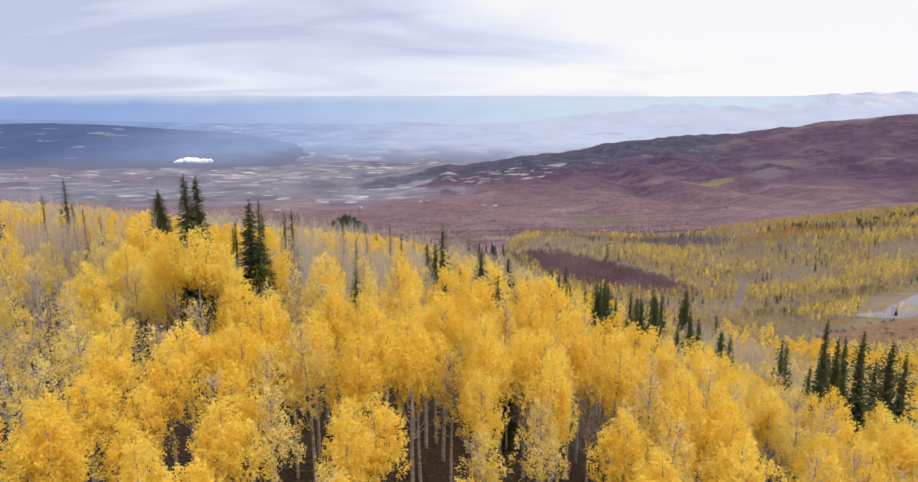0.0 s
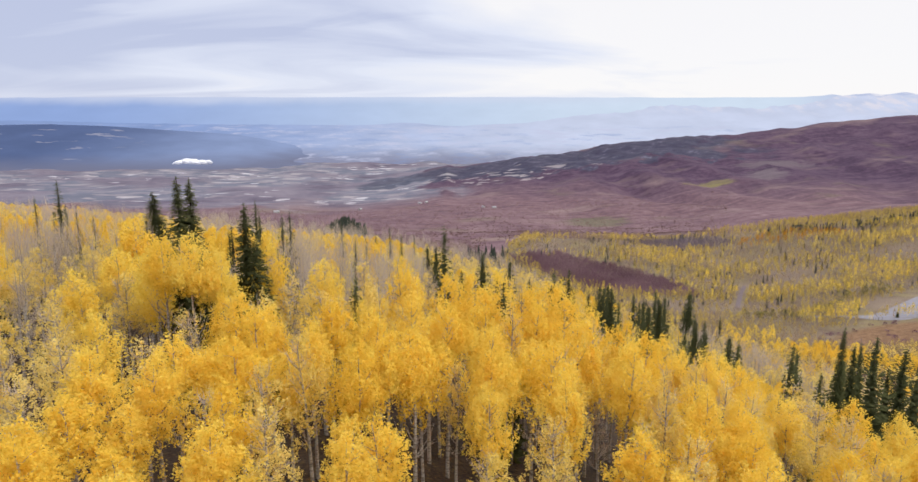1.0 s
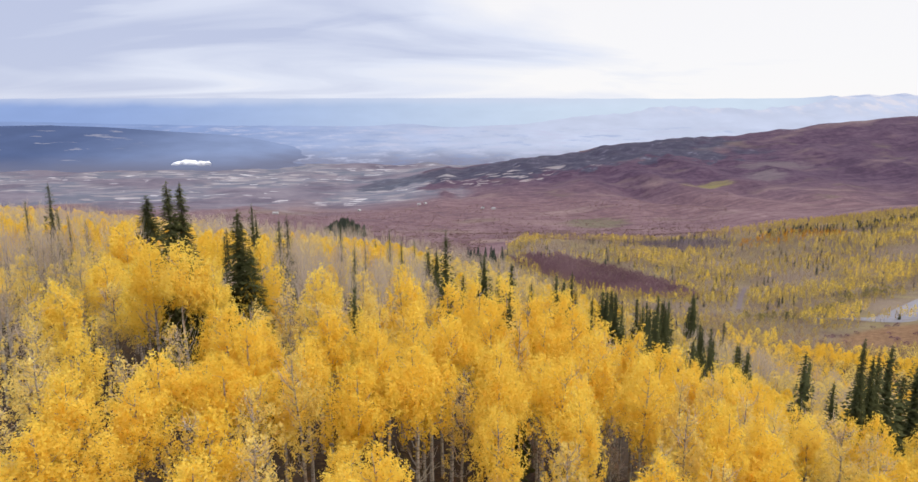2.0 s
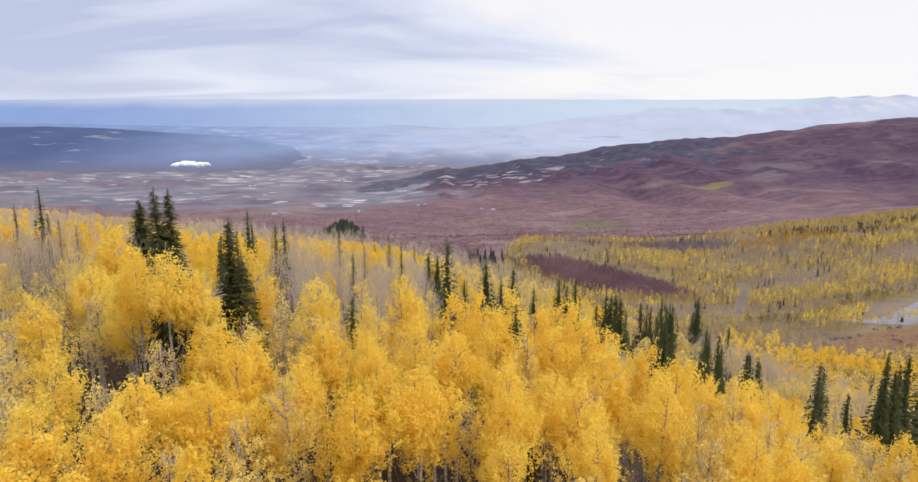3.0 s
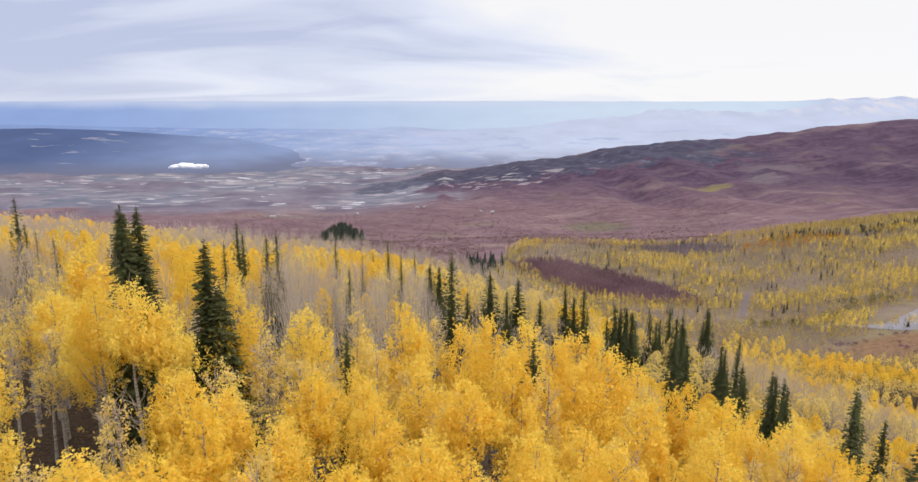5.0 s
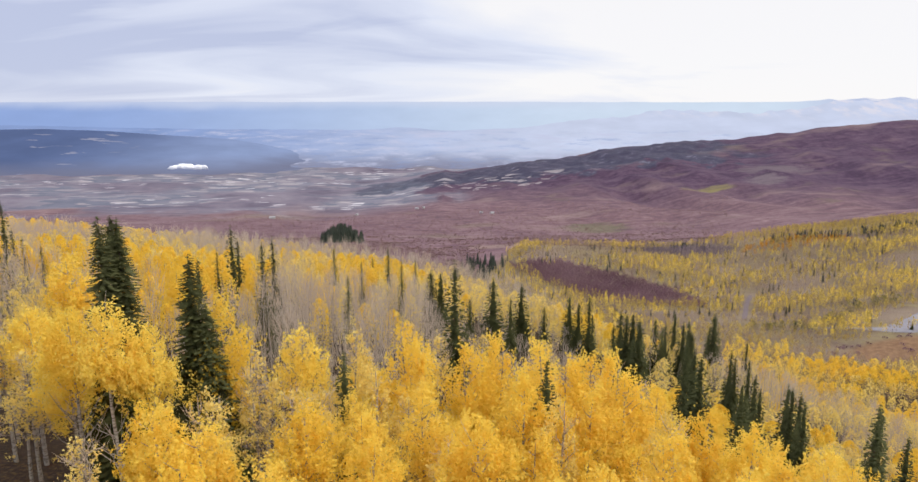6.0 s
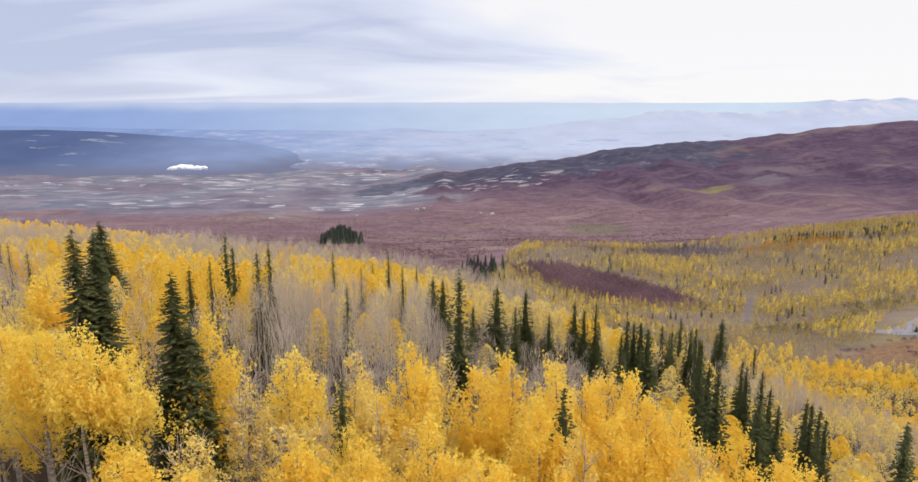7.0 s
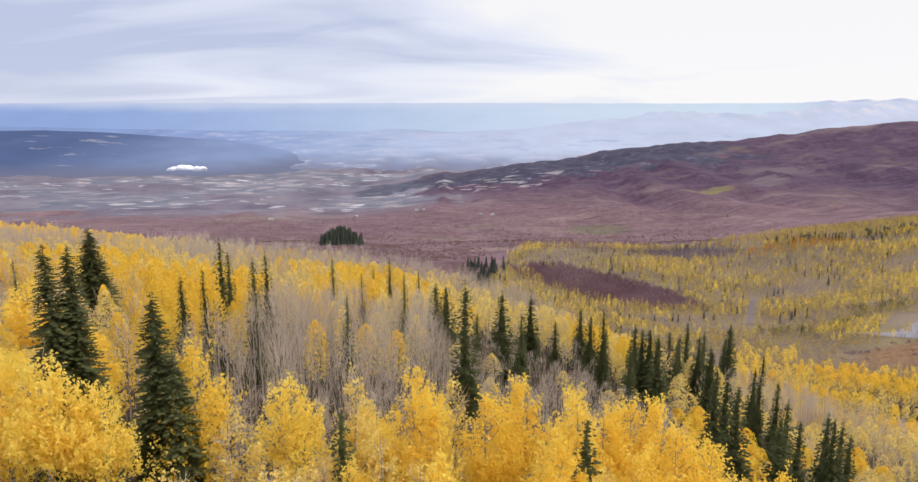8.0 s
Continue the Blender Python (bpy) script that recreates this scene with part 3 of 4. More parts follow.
def make_aspen(seed, kind, fine_leaves=True):
    """An aspen 13 m high. full: dense golden crown; thin: half its leaves are down; bare: none left."""
    rng = np.random.RandomState(seed)
    top = new("aspen_tree")
    radius = {"full": rng.uniform(1.75, 2.2), "high": rng.uniform(1.9, 2.3), "thin": rng.uniform(1.45, 1.9), "bare": rng.uniform(1.4, 1.8)}[kind]
    low = {"full": 0.49, "high": 0.62, "thin": 0.38, "bare": 0.35}[kind]
    wood, fine = aspen_wood(rng, ASPEN_H, radius, {"full": 13, "high": 26, "thin": 20, "bare": 24}[kind], 0.36 if kind == "high" else low,
                            {"full": 0, "high": 2, "thin": 6, "bare": 11}[kind])
    part("trunk", wood.mesh("trunk", ASPEN_BARK, True), top, "pale grey-white bark with dark scars")
    if kind != "full":
        tagged(part("branchwork", fine.mesh("branchwork", TWIG), top, "fine bare grey twigs"), kind="stuff")
    if kind in ("full", "high"):
        crown = Build()
        crown.leaves(shoot_points(rng, ASPEN_H, radius, low, 270, 25 if fine_leaves else 16, 0.95, 0.10, 0.55), 0.106 if fine_leaves else 0.142, rng)
        crown.leaves(shoot_points(rng, ASPEN_H * 0.96, radius * 0.6, low + 0.04, 30, 8, 0.7, 0.2, 0.3), 0.19, rng)
        part("crown", crown.mesh("crown", GOLD), top, "dense golden yellow leaves")
    elif kind == "thin":
        crown = Build()
        crown.leaves(shoot_points(rng, ASPEN_H, radius, low, 140, 21, 0.65, 0.11, 0.35), 0.106, rng)
        part("crown", crown.mesh("crown", PALE_GOLD), top, "thinning pale yellow leaves")
    label = {"high": "golden aspen with bare lower branches under a raised crown",
             "full": "golden autumn aspen with a dense rounded crown on the slope",
             "thin": "pale yellow aspen that has shed half its leaves",
             "bare": "leafless grey aspen with fine upright twigs"}[kind]
    return tagged(top, label, "tree", "aspens on the slope")


FIR_H = 20.0


def fir_boughs(b, rng, height, radius, whorls, boughs, tufts, spray=0.20, power=0.58):
    """Whorls of drooping boughs, each a row of overlapping needle sprays."""
    for w in range(whorls):
        q = (w + rng.uniform(0.0, 0.9)) / whorls
        h = height * (0.985 - 0.90 * q)
        reach = radius * (q ** power) * (0.86 + 0.28 * rng.rand()) + 0.12
        for _ in range(max(5, int(boughs * (0.45 + 0.6 * q)))):
            a = rng.uniform(0, 6.283)
            r = reach * rng.uniform(0.60, 1.08)
            out = np.array([math.cos(a), math.sin(a), 0.0])
            side = np.array([-out[1], out[0], 0.0])
            droop = rng.uniform(0.35, 0.95)
            z0 = h + rng.uniform(-0.5, 0.5)
            m = max(2, int(tufts * (0.45 + 0.6 * q)))
            s = np.linspace(0.18, 0.95, m)
            wide = spray * r * (1.15 - s * 0.5) + spray * 0.55
            mid = out * (s * r)[:, None] + np.array([0, 0, 1.0]) * (z0 - droop * r * s + 0.25 * r * s ** 2.4)[:, None]
            n = m
            skew = rng.normal(0, 0.25, (n, 1)) * wide[:, None] * side
            dz = np.array([0, 0, 1.0]) * (wide * rng.uniform(0.2, 0.6, n))[:, None]
            tip = mid + out * (wide * 1.15)[:, None] + skew - dz * 0.4
            root = mid - out * (wide * 0.8)[:, None]
            left, right = mid + side * wide[:, None] - dz, mid - side * wide[:, None] - dz
            verts = np.stack([root, left, tip, right], 1).reshape(-1, 3)
            k = np.arange(n) * 4
            b.add(verts, np.concatenate([np.column_stack([k, k + 1, k + 2, 0 * k - 1]), np.column_stack([k, k + 2, k + 3, 0 * k - 1])]))


def make_fir(seed, radius, whorls=56, boughs=16, tufts=4, fine=False, crown_label="dark green drooping needle boughs"):
    """A narrow mountain fir 20 m high."""
    rng = np.random.RandomState(seed)
    top = new("fir_tree")
    wood = Build()
    stem = trunk_points(rng, FIR_H, 0.05, 7)
    wood.tube(stem, 0.24 * (1 - np.linspace(0, 1, 7)) + 0.015, 6)
    part("trunk", wood.mesh("trunk", FIR_BARK, True), top)
    b = Build()
    fir_boughs(b, rng, FIR_H, radius, whorls, boughs, tufts, 0.125 if fine else 0.20)
    part("crown", b.mesh("crown", NEEDLE), top, crown_label)
    return tagged(top, "tall narrow dark green fir among the aspens", "tree", "firs on the slope")


FULL = [make_aspen(100 + k, "full") for k in range(6)]
FULL_FAR = [make_aspen(110 + k, "full", False) for k in range(5)]
HIGH = [make_aspen(120 + k, "high") for k in range(4)]
THIN = [make_aspen(200 + k, "thin") for k in range(4)]
BARE = [make_aspen(300 + k, "bare") for k in range(4)]
FIRS = [make_fir(400, 2.4), make_fir(401, 2.8), make_fir(402, 2.2), make_fir(403, 2.8),
        make_fir(404, 2.2, 70, 34, 9, fine=True), make_fir(405, 2.8, 70, 34, 9, fine=True), make_fir(406, 2.0, 70, 34, 9, fine=True)]


def stand(model, x, y, height, base_height, wide=1.0, spin=None, lean=0.0):
    """A copy of a tree, set a little into the ground."""
    spin = random.uniform(0, 360) if spin is None else spin
    k = height / base_height
    m = pose(x, y, land_at(x, y) - 0.15, lean * 0.6, lean, spin) @ Matrix.Diagonal((k * wide, k * wide, k, 1))
    return copy_thing(model, m)


# firs that stand out: x, y, height, width
FIR_SPOTS = []


def fir(kind, x, y, tip, wide=1.0):
    FIR_SPOTS.append((x, y, -0.4 if kind == 3 and x > -20 else 1.3))
    ground = land_at(x, y)
    stand(FIRS[kind], x, y, tip + CAM_Z - ground, FIR_H, wide)


fir(4, -26.3, 64.7, -7.0, 1.00)
fir(6, -25.6, 65.8, -7.2, 1.05)
fir(5, -52.2, 117.0, -15.5, 1.45)
fir(4, -19.5, 62.4, -9.1, 1.05)
fir(2, -34.5, 115.6, -16.7, 0.90)
fir(2, -29.3, 112.4, -18.5, 0.90)
fir(0, -31.0, 124.1, -19.9, 0.80)
fir(2, -72.0, 123.4, -14.2, 0.90)
fir(0, -2.5, 99.1, -18.0, 0.90)
fir(3, 3.7, 62.7, -16.5, 0.85)
fir(3, -9.9, 63.1, -16.0, 0.85)
fir(5, -18.5, 62.0, -12.2, 1.10)
fir(2, -37.1, 126.2, -20.8, 0.90)
fir(2, -33.7, 100.6, -18.0, 0.80)
fir(2, -32.6, 104.1, -17.7, 0.60)
fir(0, -26.6, 152.8, -27.0, 0.65)
fir(2, -16.4, 105.9, -21.5, 0.65)
fir(2, -21.5, 154.8, -30.9, 0.65)
fir(2, -21.3, 171.9, -34.2, 0.65)
fir(0, -17.6, 170.6, -31.3, 0.65)
fir(2, -12.6, 145.6, -28.6, 0.65)
fir(2, -10.7, 157.8, -31.4, 0.65)
fir(0, -6.9, 144.4, -30.5, 1.34)
fir(1, -5.1, 143.3, -30.7, 1.22)
fir(2, 0.4, 144.3, -36.1, 1.10)
fir(0, 4.9, 144.9, -32.1, 1.34)
fir(0, 12.0, 162.2, -37.9, 1.28)
fir(2, 7.3, 134.2, -32.9, 0.98)
fir(2, 15.9, 153.7, -40.5, 1.10)
fir(0, 24.3, 172.0, -43.3, 1.22)
fir(2, 25.1, 165.0, -43.1, 1.22)
fir(2, 27.2, 159.9, -44.3, 0.85)
fir(0, 34.6, 165.0, -45.1, 1.22)
fir(2, 34.1, 158.0, -43.6, 1.22)
fir(1, 33.3, 150.0, -41.0, 1.22)
fir(2, 31.8, 140.0, -38.8, 1.34)
fir(2, 48.3, 184.0, -53.2, 1.22)
fir(2, 48.9, 180.0, -54.0, 1.10)
fir(0, 54.1, 180.0, -52.6, 1.07)
fir(0, 59.0, 190.0, -55.3, 1.07)
fir(2, 45.0, 150.0, -44.4, 0.98)
fir(2, 67.6, 198.0, -59.8, 0.98)
fir(0, 69.9, 200.0, -56.8, 1.07)
fir(2, 30.1, 110.0, -32.6, 0.98)
fir(0, 29.3, 105.0, -31.6, 1.07)
fir(1, 27.2, 97.0, -29.3, 0.98)
fir(0, 51.9, 146.0, -47.1, 0.98)
fir(2, 50.1, 140.0, -46.2, 0.98)
fir(2, 47.3, 128.0, -42.1, 0.90)
fir(0, 43.9, 118.0, -40.6, 1.00)
fir(2, 36.7, 101.2, -35.5, 1.00)
fir(0, 43.3, 107.0, -37.4, 1.00)
fir(2, 42.4, 104.0, -36.6, 1.00)
fir(0, 44.6, 106.0, -38.1, 1.00)
fir(2, 42.0, 100.0, -36.7, 1.00)
fir(2, 79.3, 200.0, -65.0, 0.88)
fir(2, 63.7, 215.0, -61.0, 1.10)
fir(6, 38.1, 67.0, -22.2, 0.62)
fir(6, 42.4, 72.0, -26.0, 0.70)
fir(4, 45.6, 76.0, -27.3, 0.65)
fir(1, 57.7, 92.0, -32.2, 1.00)
fir(2, 61.9, 95.0, -37.8, 1.00)
fir(1, 64.7, 96.0, -35.4, 1.10)
fir(0, 64.2, 92.0, -35.7, 1.10)
fir(2, 46.2, 92.0, -33.3, 1.00)
fir(2, 47.9, 94.0, -35.1, 1.00)
fir(0, 67.5, 195.0, -55.3, 1.00)
fir(2, 24.4, 150.0, -37.0, 0.90)
fir(2, 40.8, 170.0, -50.6, 1.00)
fir(2, 31.9, 150.0, -43.2, 1.00)
fir(0, 27.0, 140.0, -39.7, 0.90)
fir(0, 52.9, 190.0, -56.2, 1.00)
fir(0, 45.4, 150.0, -44.9, 1.00)
fir(1, 33.8, 100.0, -34.5, 1.00)
fir(2, 52.2, 95.0, -38.9, 1.00)
fir(1, 43.2, 75.0, -28.9, 1.10)
fir(3, -55.4, 80.0, -11.5, 0.90)
fir(2, -74.2, 120.0, -16.6, 0.65)
fir(2, -71.9, 125.0, -18.8, 0.65)
fir(2, -67.2, 120.0, -19.1, 0.65)
fir(2, -35.6, 105.0, -19.6, 0.70)
fir(2, -62.7, 117.0, -19.7, 0.80)

# a young fir by itself beside the road
stand(FIRS[0], 317, 472, 6.5, FIR_H, 1.4)

# aspens that stand out in the foreground
PLACED = []


def aspen(kind, x, y, top, wide=1.0):
    """An aspen whose crown ends at the height top."""
    PLACED.append((x, y, 0.4 * wide))
    model = {"f": FULL if y < 76 else FULL_FAR, "t": THIN, "b": BARE, "h": HIGH}[kind]
    height = top - land_at(x, y)
    stand(model[len(PLACED) % len(model)], x, y, height, ASPEN_H, wide * (13.0 / height) ** 0.5)


aspen("f", -4.6, 34.6, 164.2, 1.05)
aspen("f", -6.4, 41.6, 165.3, 0.95)
aspen("h", -3.3, 43.8, 165.6, 1.05)
aspen("t", -0.6, 47.0, 162.3, 0.95)
aspen("h", -1.3, 51.8, 165.1, 1.05)
aspen("f", 1.7, 45.0, 165.4, 0.95)
aspen("f", 1.3, 40.6, 163.2, 0.85)
aspen("h", 6.0, 47.0, 163.5, 1.00)
aspen("f", 6.2, 42.0, 163.4, 0.90)
aspen("f", 9.4, 54.2, 162.8, 1.10)
aspen("f", 12.4, 51.0, 162.2, 1.05)
aspen("f", 17.6, 51.0, 158.8, 1.00)
aspen("t", 19.4, 55.6, 159.2, 1.00)
aspen("f", 19.9, 66.0, 157.0, 1.10)
aspen("f", 7.1, 63.6, 161.2, 1.10)
aspen("f", 6.4, 68.6, 161.4, 1.05)
aspen("f", 8.3, 71.6, 160.8, 1.10)
aspen("f", 13.0, 68.6, 159.2, 1.10)
aspen("t", 3.8, 58.6, 163.0, 1.00)
aspen("f", 1.8, 60.6, 163.4, 1.05)
aspen("f", 3.4, 65.2, 164.0, 1.00)
aspen("f", 1.0, 71.6, 162.3, 1.05)
aspen("f", -1.3, 67.0, 163.2, 1.05)
aspen("t", -3.8, 72.0, 162.5, 1.05)
aspen("f", -6.0, 66.8, 164.9, 1.10)
aspen("f", -4.2, 57.8, 163.9, 1.00)
aspen("t", -7.6, 61.0, 164.0, 1.00)
aspen("t", -10.6, 57.5, 164.0, 1.00)
aspen("t", -9.6, 65.8, 165.5, 1.05)
aspen("f", -13.0, 64.5, 165.4, 1.05)
aspen("t", -15.6, 62.0, 164.8, 1.00)
aspen("f", -17.8, 63.3, 167.8, 1.00)
aspen("h", -22.5, 57.5, 169.2, 1.00)
aspen("h", -25.4, 58.8, 168.3, 1.00)
aspen("h", -20.7, 58.5, 167.4, 0.90)
aspen("f", -35.2, 70.0, 165.0, 1.20)
aspen("f", -39.6, 83.6, 166.0, 1.30)
aspen("f", -30.4, 66.5, 165.6, 1.10)
aspen("f", -10.5, 46.9, 165.0, 1.00)
aspen("f", -11.4, 43.8, 164.2, 0.95)
aspen("f", -14.0, 45.8, 166.3, 1.00)
aspen("t", -19.6, 48.8, 165.5, 1.00)
aspen("f", -16.0, 44.0, 164.9, 0.95)
aspen("f", -24.6, 46.0, 165.8, 1.10)
aspen("f", -17.0, 37.4, 166.4, 1.00)
aspen("f", 10.0, 70.2, 161.4, 1.05)
aspen("f", 10.4, 66.2, 161.2, 1.05)
aspen("t", 11.6, 61.6, 160.8, 1.05)
aspen("f", 15.6, 64.6, 159.3, 1.05)
aspen("f", 16.0, 58.6, 160.0, 1.05)
aspen("f", 22.2, 60.5, 157.6, 1.10)
aspen("t", 4.9, 72.4, 161.8, 1.00)
aspen("t", -10.5, 61.0, 163.0, 0.75)
aspen("f", -9.0, 60.4, 162.6, 0.70)
aspen("f", 3.2, 60.6, 161.6, 0.75)
aspen("f", 4.6, 60.9, 161.0, 0.70)
aspen("b", 10.6, 51.2, 157.5, 1.00)


# ---- the rest of the forest ----
def front_edge(x):
    """How far out the dense golden stand reaches before the leafless belt begins."""
    return np.interp(x, [-60, -45, -36, -25, -17, -10, -4, 8, 13, 20, 28, 45], [95, 92, 88, 62, 65, 68, 74, 73, 71, 68, 65, 66])


def stature(x, y):
    """Where the stand before the firs is young and low, its height against the rest."""
    young = soft_step(x, -9, -3) * soft_step(y, front_edge(x) + 2, front_edge(x) + 8) * (1 - soft_step(y, 150, 175)) * (1 - soft_step(x, 60, 90))
    return 1 - 0.5 * young


def bare_share(x, y):
    """How leafless the stand is, 0 to 1: belts where the leaves are already down."""
    def spot(cx, cy, rx, ry):
        return np.exp(-((x - cx) / rx) ** 2 - ((y - cy) / ry) ** 2)
    front = front_edge(x)
    belt = soft_step(y, front + 1, front + 5) * (1 - soft_step(y, 120, 145)) * soft_step(x, -37, -29) * (1 - soft_step(x, 26, 34))
    b = 0.95 * belt + 1.1 * spot(-58, 92, 15, 24) + 0.45 * spot(80, 150, 30, 42) + 0.5 * spot(10, 150, 24, 26) + 0.6 * spot(34, 74, 8, 7) + 0.75 * spot(-75, 235, 90, 26) + 1.1 * spot(-38, 55, 7, 13) + 0.5 * spot(-28, 41, 9, 11)
    b = b - 0.9 * spot(-12, 113, 4, 5) - 0.8 * spot(-19, 105, 3, 4) - 0.9 * spot(-33, 112, 5, 5) - 0.6 * spot(2, 120, 4, 6)
    far = soft_step(y, 130, 165)
    return b + 0.22 * waves(x, y, 30, seed=41) * (1 - far) + 0.34 * waves(x * 0.6, y, 46, seed=43) * far - 0.08 + 0.25 * far


def scatter(x0, x1, y0, y1, gap, seed):
    """Uneven tree places about one gap apart."""
    rng = np.random.RandomState(seed)
    nx, ny = int((x1 - x0) / gap), int((y1 - y0) / gap)
    gx, gy = np.meshgrid(np.arange(nx), np.arange(ny))
    px = x0 + (gx + 0.5 * (gy % 2) + rng.uniform(-0.38, 0.38, gx.shape)) * gap
    py = y0 + (gy + rng.uniform(-0.38, 0.38, gx.shape)) * gap
    return px.ravel(), py.ravel(), rng


# small clearings where the stems show: x, y, radius
GAPS = [(-22.0, 50.5, 1.6), (-25.8, 54.5, 2.0), (-29.0, 58.0, 1.4), (5.6, 56.0, 0.3), (-13.6, 54.0, 0.4), (-17.8, 47.0, 0.8), (13.6, 62.0, 0.8), (11.0, 46.8, 1.2)]

# narrow lanes between the trees: from x, y to x, y, half the width
LANES = [(-1.5, 20.0, -3.0, 41.0, 0.5), (1.8, 22.0, 3.7, 44.0, 0.5), (6.6, 32.0, 10.4, 49.5, 0.3), (-0.6, 40.0, -0.8, 44.0, 0.0)]


def near_forest():
    px, py, rng = scatter(-75, 90, 21, 100, 4.0, 51)
    keep = (np.abs(px) < 0.66 * py + 4)
    lanes = []
    for x0, y0, x1, y1, w in LANES:
        lanes += [(x0 + (x1 - x0) * k / 7, y0 + (y1 - y0) * k / 7, w) for k in range(8)]
    for x, y, w in GAPS + lanes + PLACED + FIR_SPOTS:
        keep &= (px - x) ** 2 + (py - y) ** 2 > (w + 1.7) ** 2
    px, py = px[keep], py[keep]
    bare = bare_share(px, py) + rng.normal(0, 0.16, len(px))
    order = np.argsort(py + 40.0 * (py > front_edge(px)) + 40.0 * (px < -0.62 * py))
    for n, i in enumerate(order):
        if n >= 300 - len(PLACED):
            break
        x, y = px[i], py[i]
        kind = BARE if bare[i] > 0.52 else THIN if bare[i] > 0.16 or rng.rand() < 0.26 else HIGH if n % 5 == 0 else FULL if y < 76 else FULL_FAR
        tall = 9.9 + 3.0 * soft_step(y, 30, 46) + 1.3 * soft_step(x, 4, 14) + rng.uniform(-1.6, 0.5)
        tall *= stature(x, y)
        if kind is BARE:
            tall *= 0.92
        stand(kind[rng.randint(len(kind))], x, y, tall, ASPEN_H, rng.uniform(0.88, 1.18) * (13.0 / tall) ** 0.5, rng.uniform(0, 360), rng.uniform(-2, 2))
    rest = order[max(0, 300 - len(PLACED)):]
    return px[rest], py[rest]


def crowns(b, rng, x, y, z, height, radius, count, size, low=0.34):
    """Dome-topped crowns of leaf sprays, many trees at once."""
    for k in range(len(x)):
        q = rng.beta(1.5, 1.15, count)
        a = rng.uniform(0, 6.283, count)
        p1, p2 = rng.uniform(0, 6.283, 2)
        dome = np.where(q > 0.30, np.clip(1 - ((q - 0.30) / 0.71) ** 1.8, 0.02, 1) ** 0.72, 0.55 + 0.45 * np.sqrt(q / 0.30))
        r = radius[k] * dome * (1 + 0.22 * np.sin(2 * a + p1 + 3 * q) + 0.14 * np.sin(5 * a + p2)) * rng.uniform(0.4, 1.0, count) ** 0.6
        c = np.column_stack([x[k] + np.cos(a) * r, y[k] + np.sin(a) * r, z[k] + (low + (1 - low) * q) * height[k]])
        b.leaves(c, size, rng)


def stems(b, rng, x, y, z, height, radius, top=0.9):
    for k in range(len(x)):
        lean = rng.normal(0, 0.3, 2)
        b.tube(np.array([[x[k], y[k], z[k] - 0.3], [x[k] + lean[0], y[k] + lean[1], z[k] + height[k] * top]]), [radius, radius * 0.3], 3)


def wisps(b, rng, x, y, z, height, spread, count, thick):
    """Leafless growth: many thin upright shoots for each tree."""
    for k in range(len(x)):
        a, r = rng.uniform(0, 6.283, count), spread * np.sqrt(rng.rand(count))
        q = rng.beta(1.5, 1.2, count)
        r = r * np.clip(1.15 - q ** 2.2, 0.1, 1)
        h0 = z[k] + height[k] * (0.22 + 0.68 * q)
        up = height[k] * rng.uniform(0.07, 0.20, count)
        out = rng.uniform(0.1, 0.45, count) * up
        s = np.column_stack([x[k] + r * np.cos(a), y[k] + r * np.sin(a), h0])
        e = s + np.column_stack([out * np.cos(a), out * np.sin(a), up]) + rng.normal(0, 0.12, (count, 3))
        t = rng.uniform(0, 6.283, count)
        w = np.column_stack([np.cos(t), np.sin(t), 0 * t]) * thick
        verts = np.stack([s - w, s + w, e], 1).reshape(-1, 3)
        b.add(verts, np.column_stack([np.arange(3 * count).reshape(-1, 3), np.full(count, -1)]))


def stuff(name, b, material, label, category="trees"):
    tagged(new(name, b.mesh(name, material)), label, category, kind="stuff")


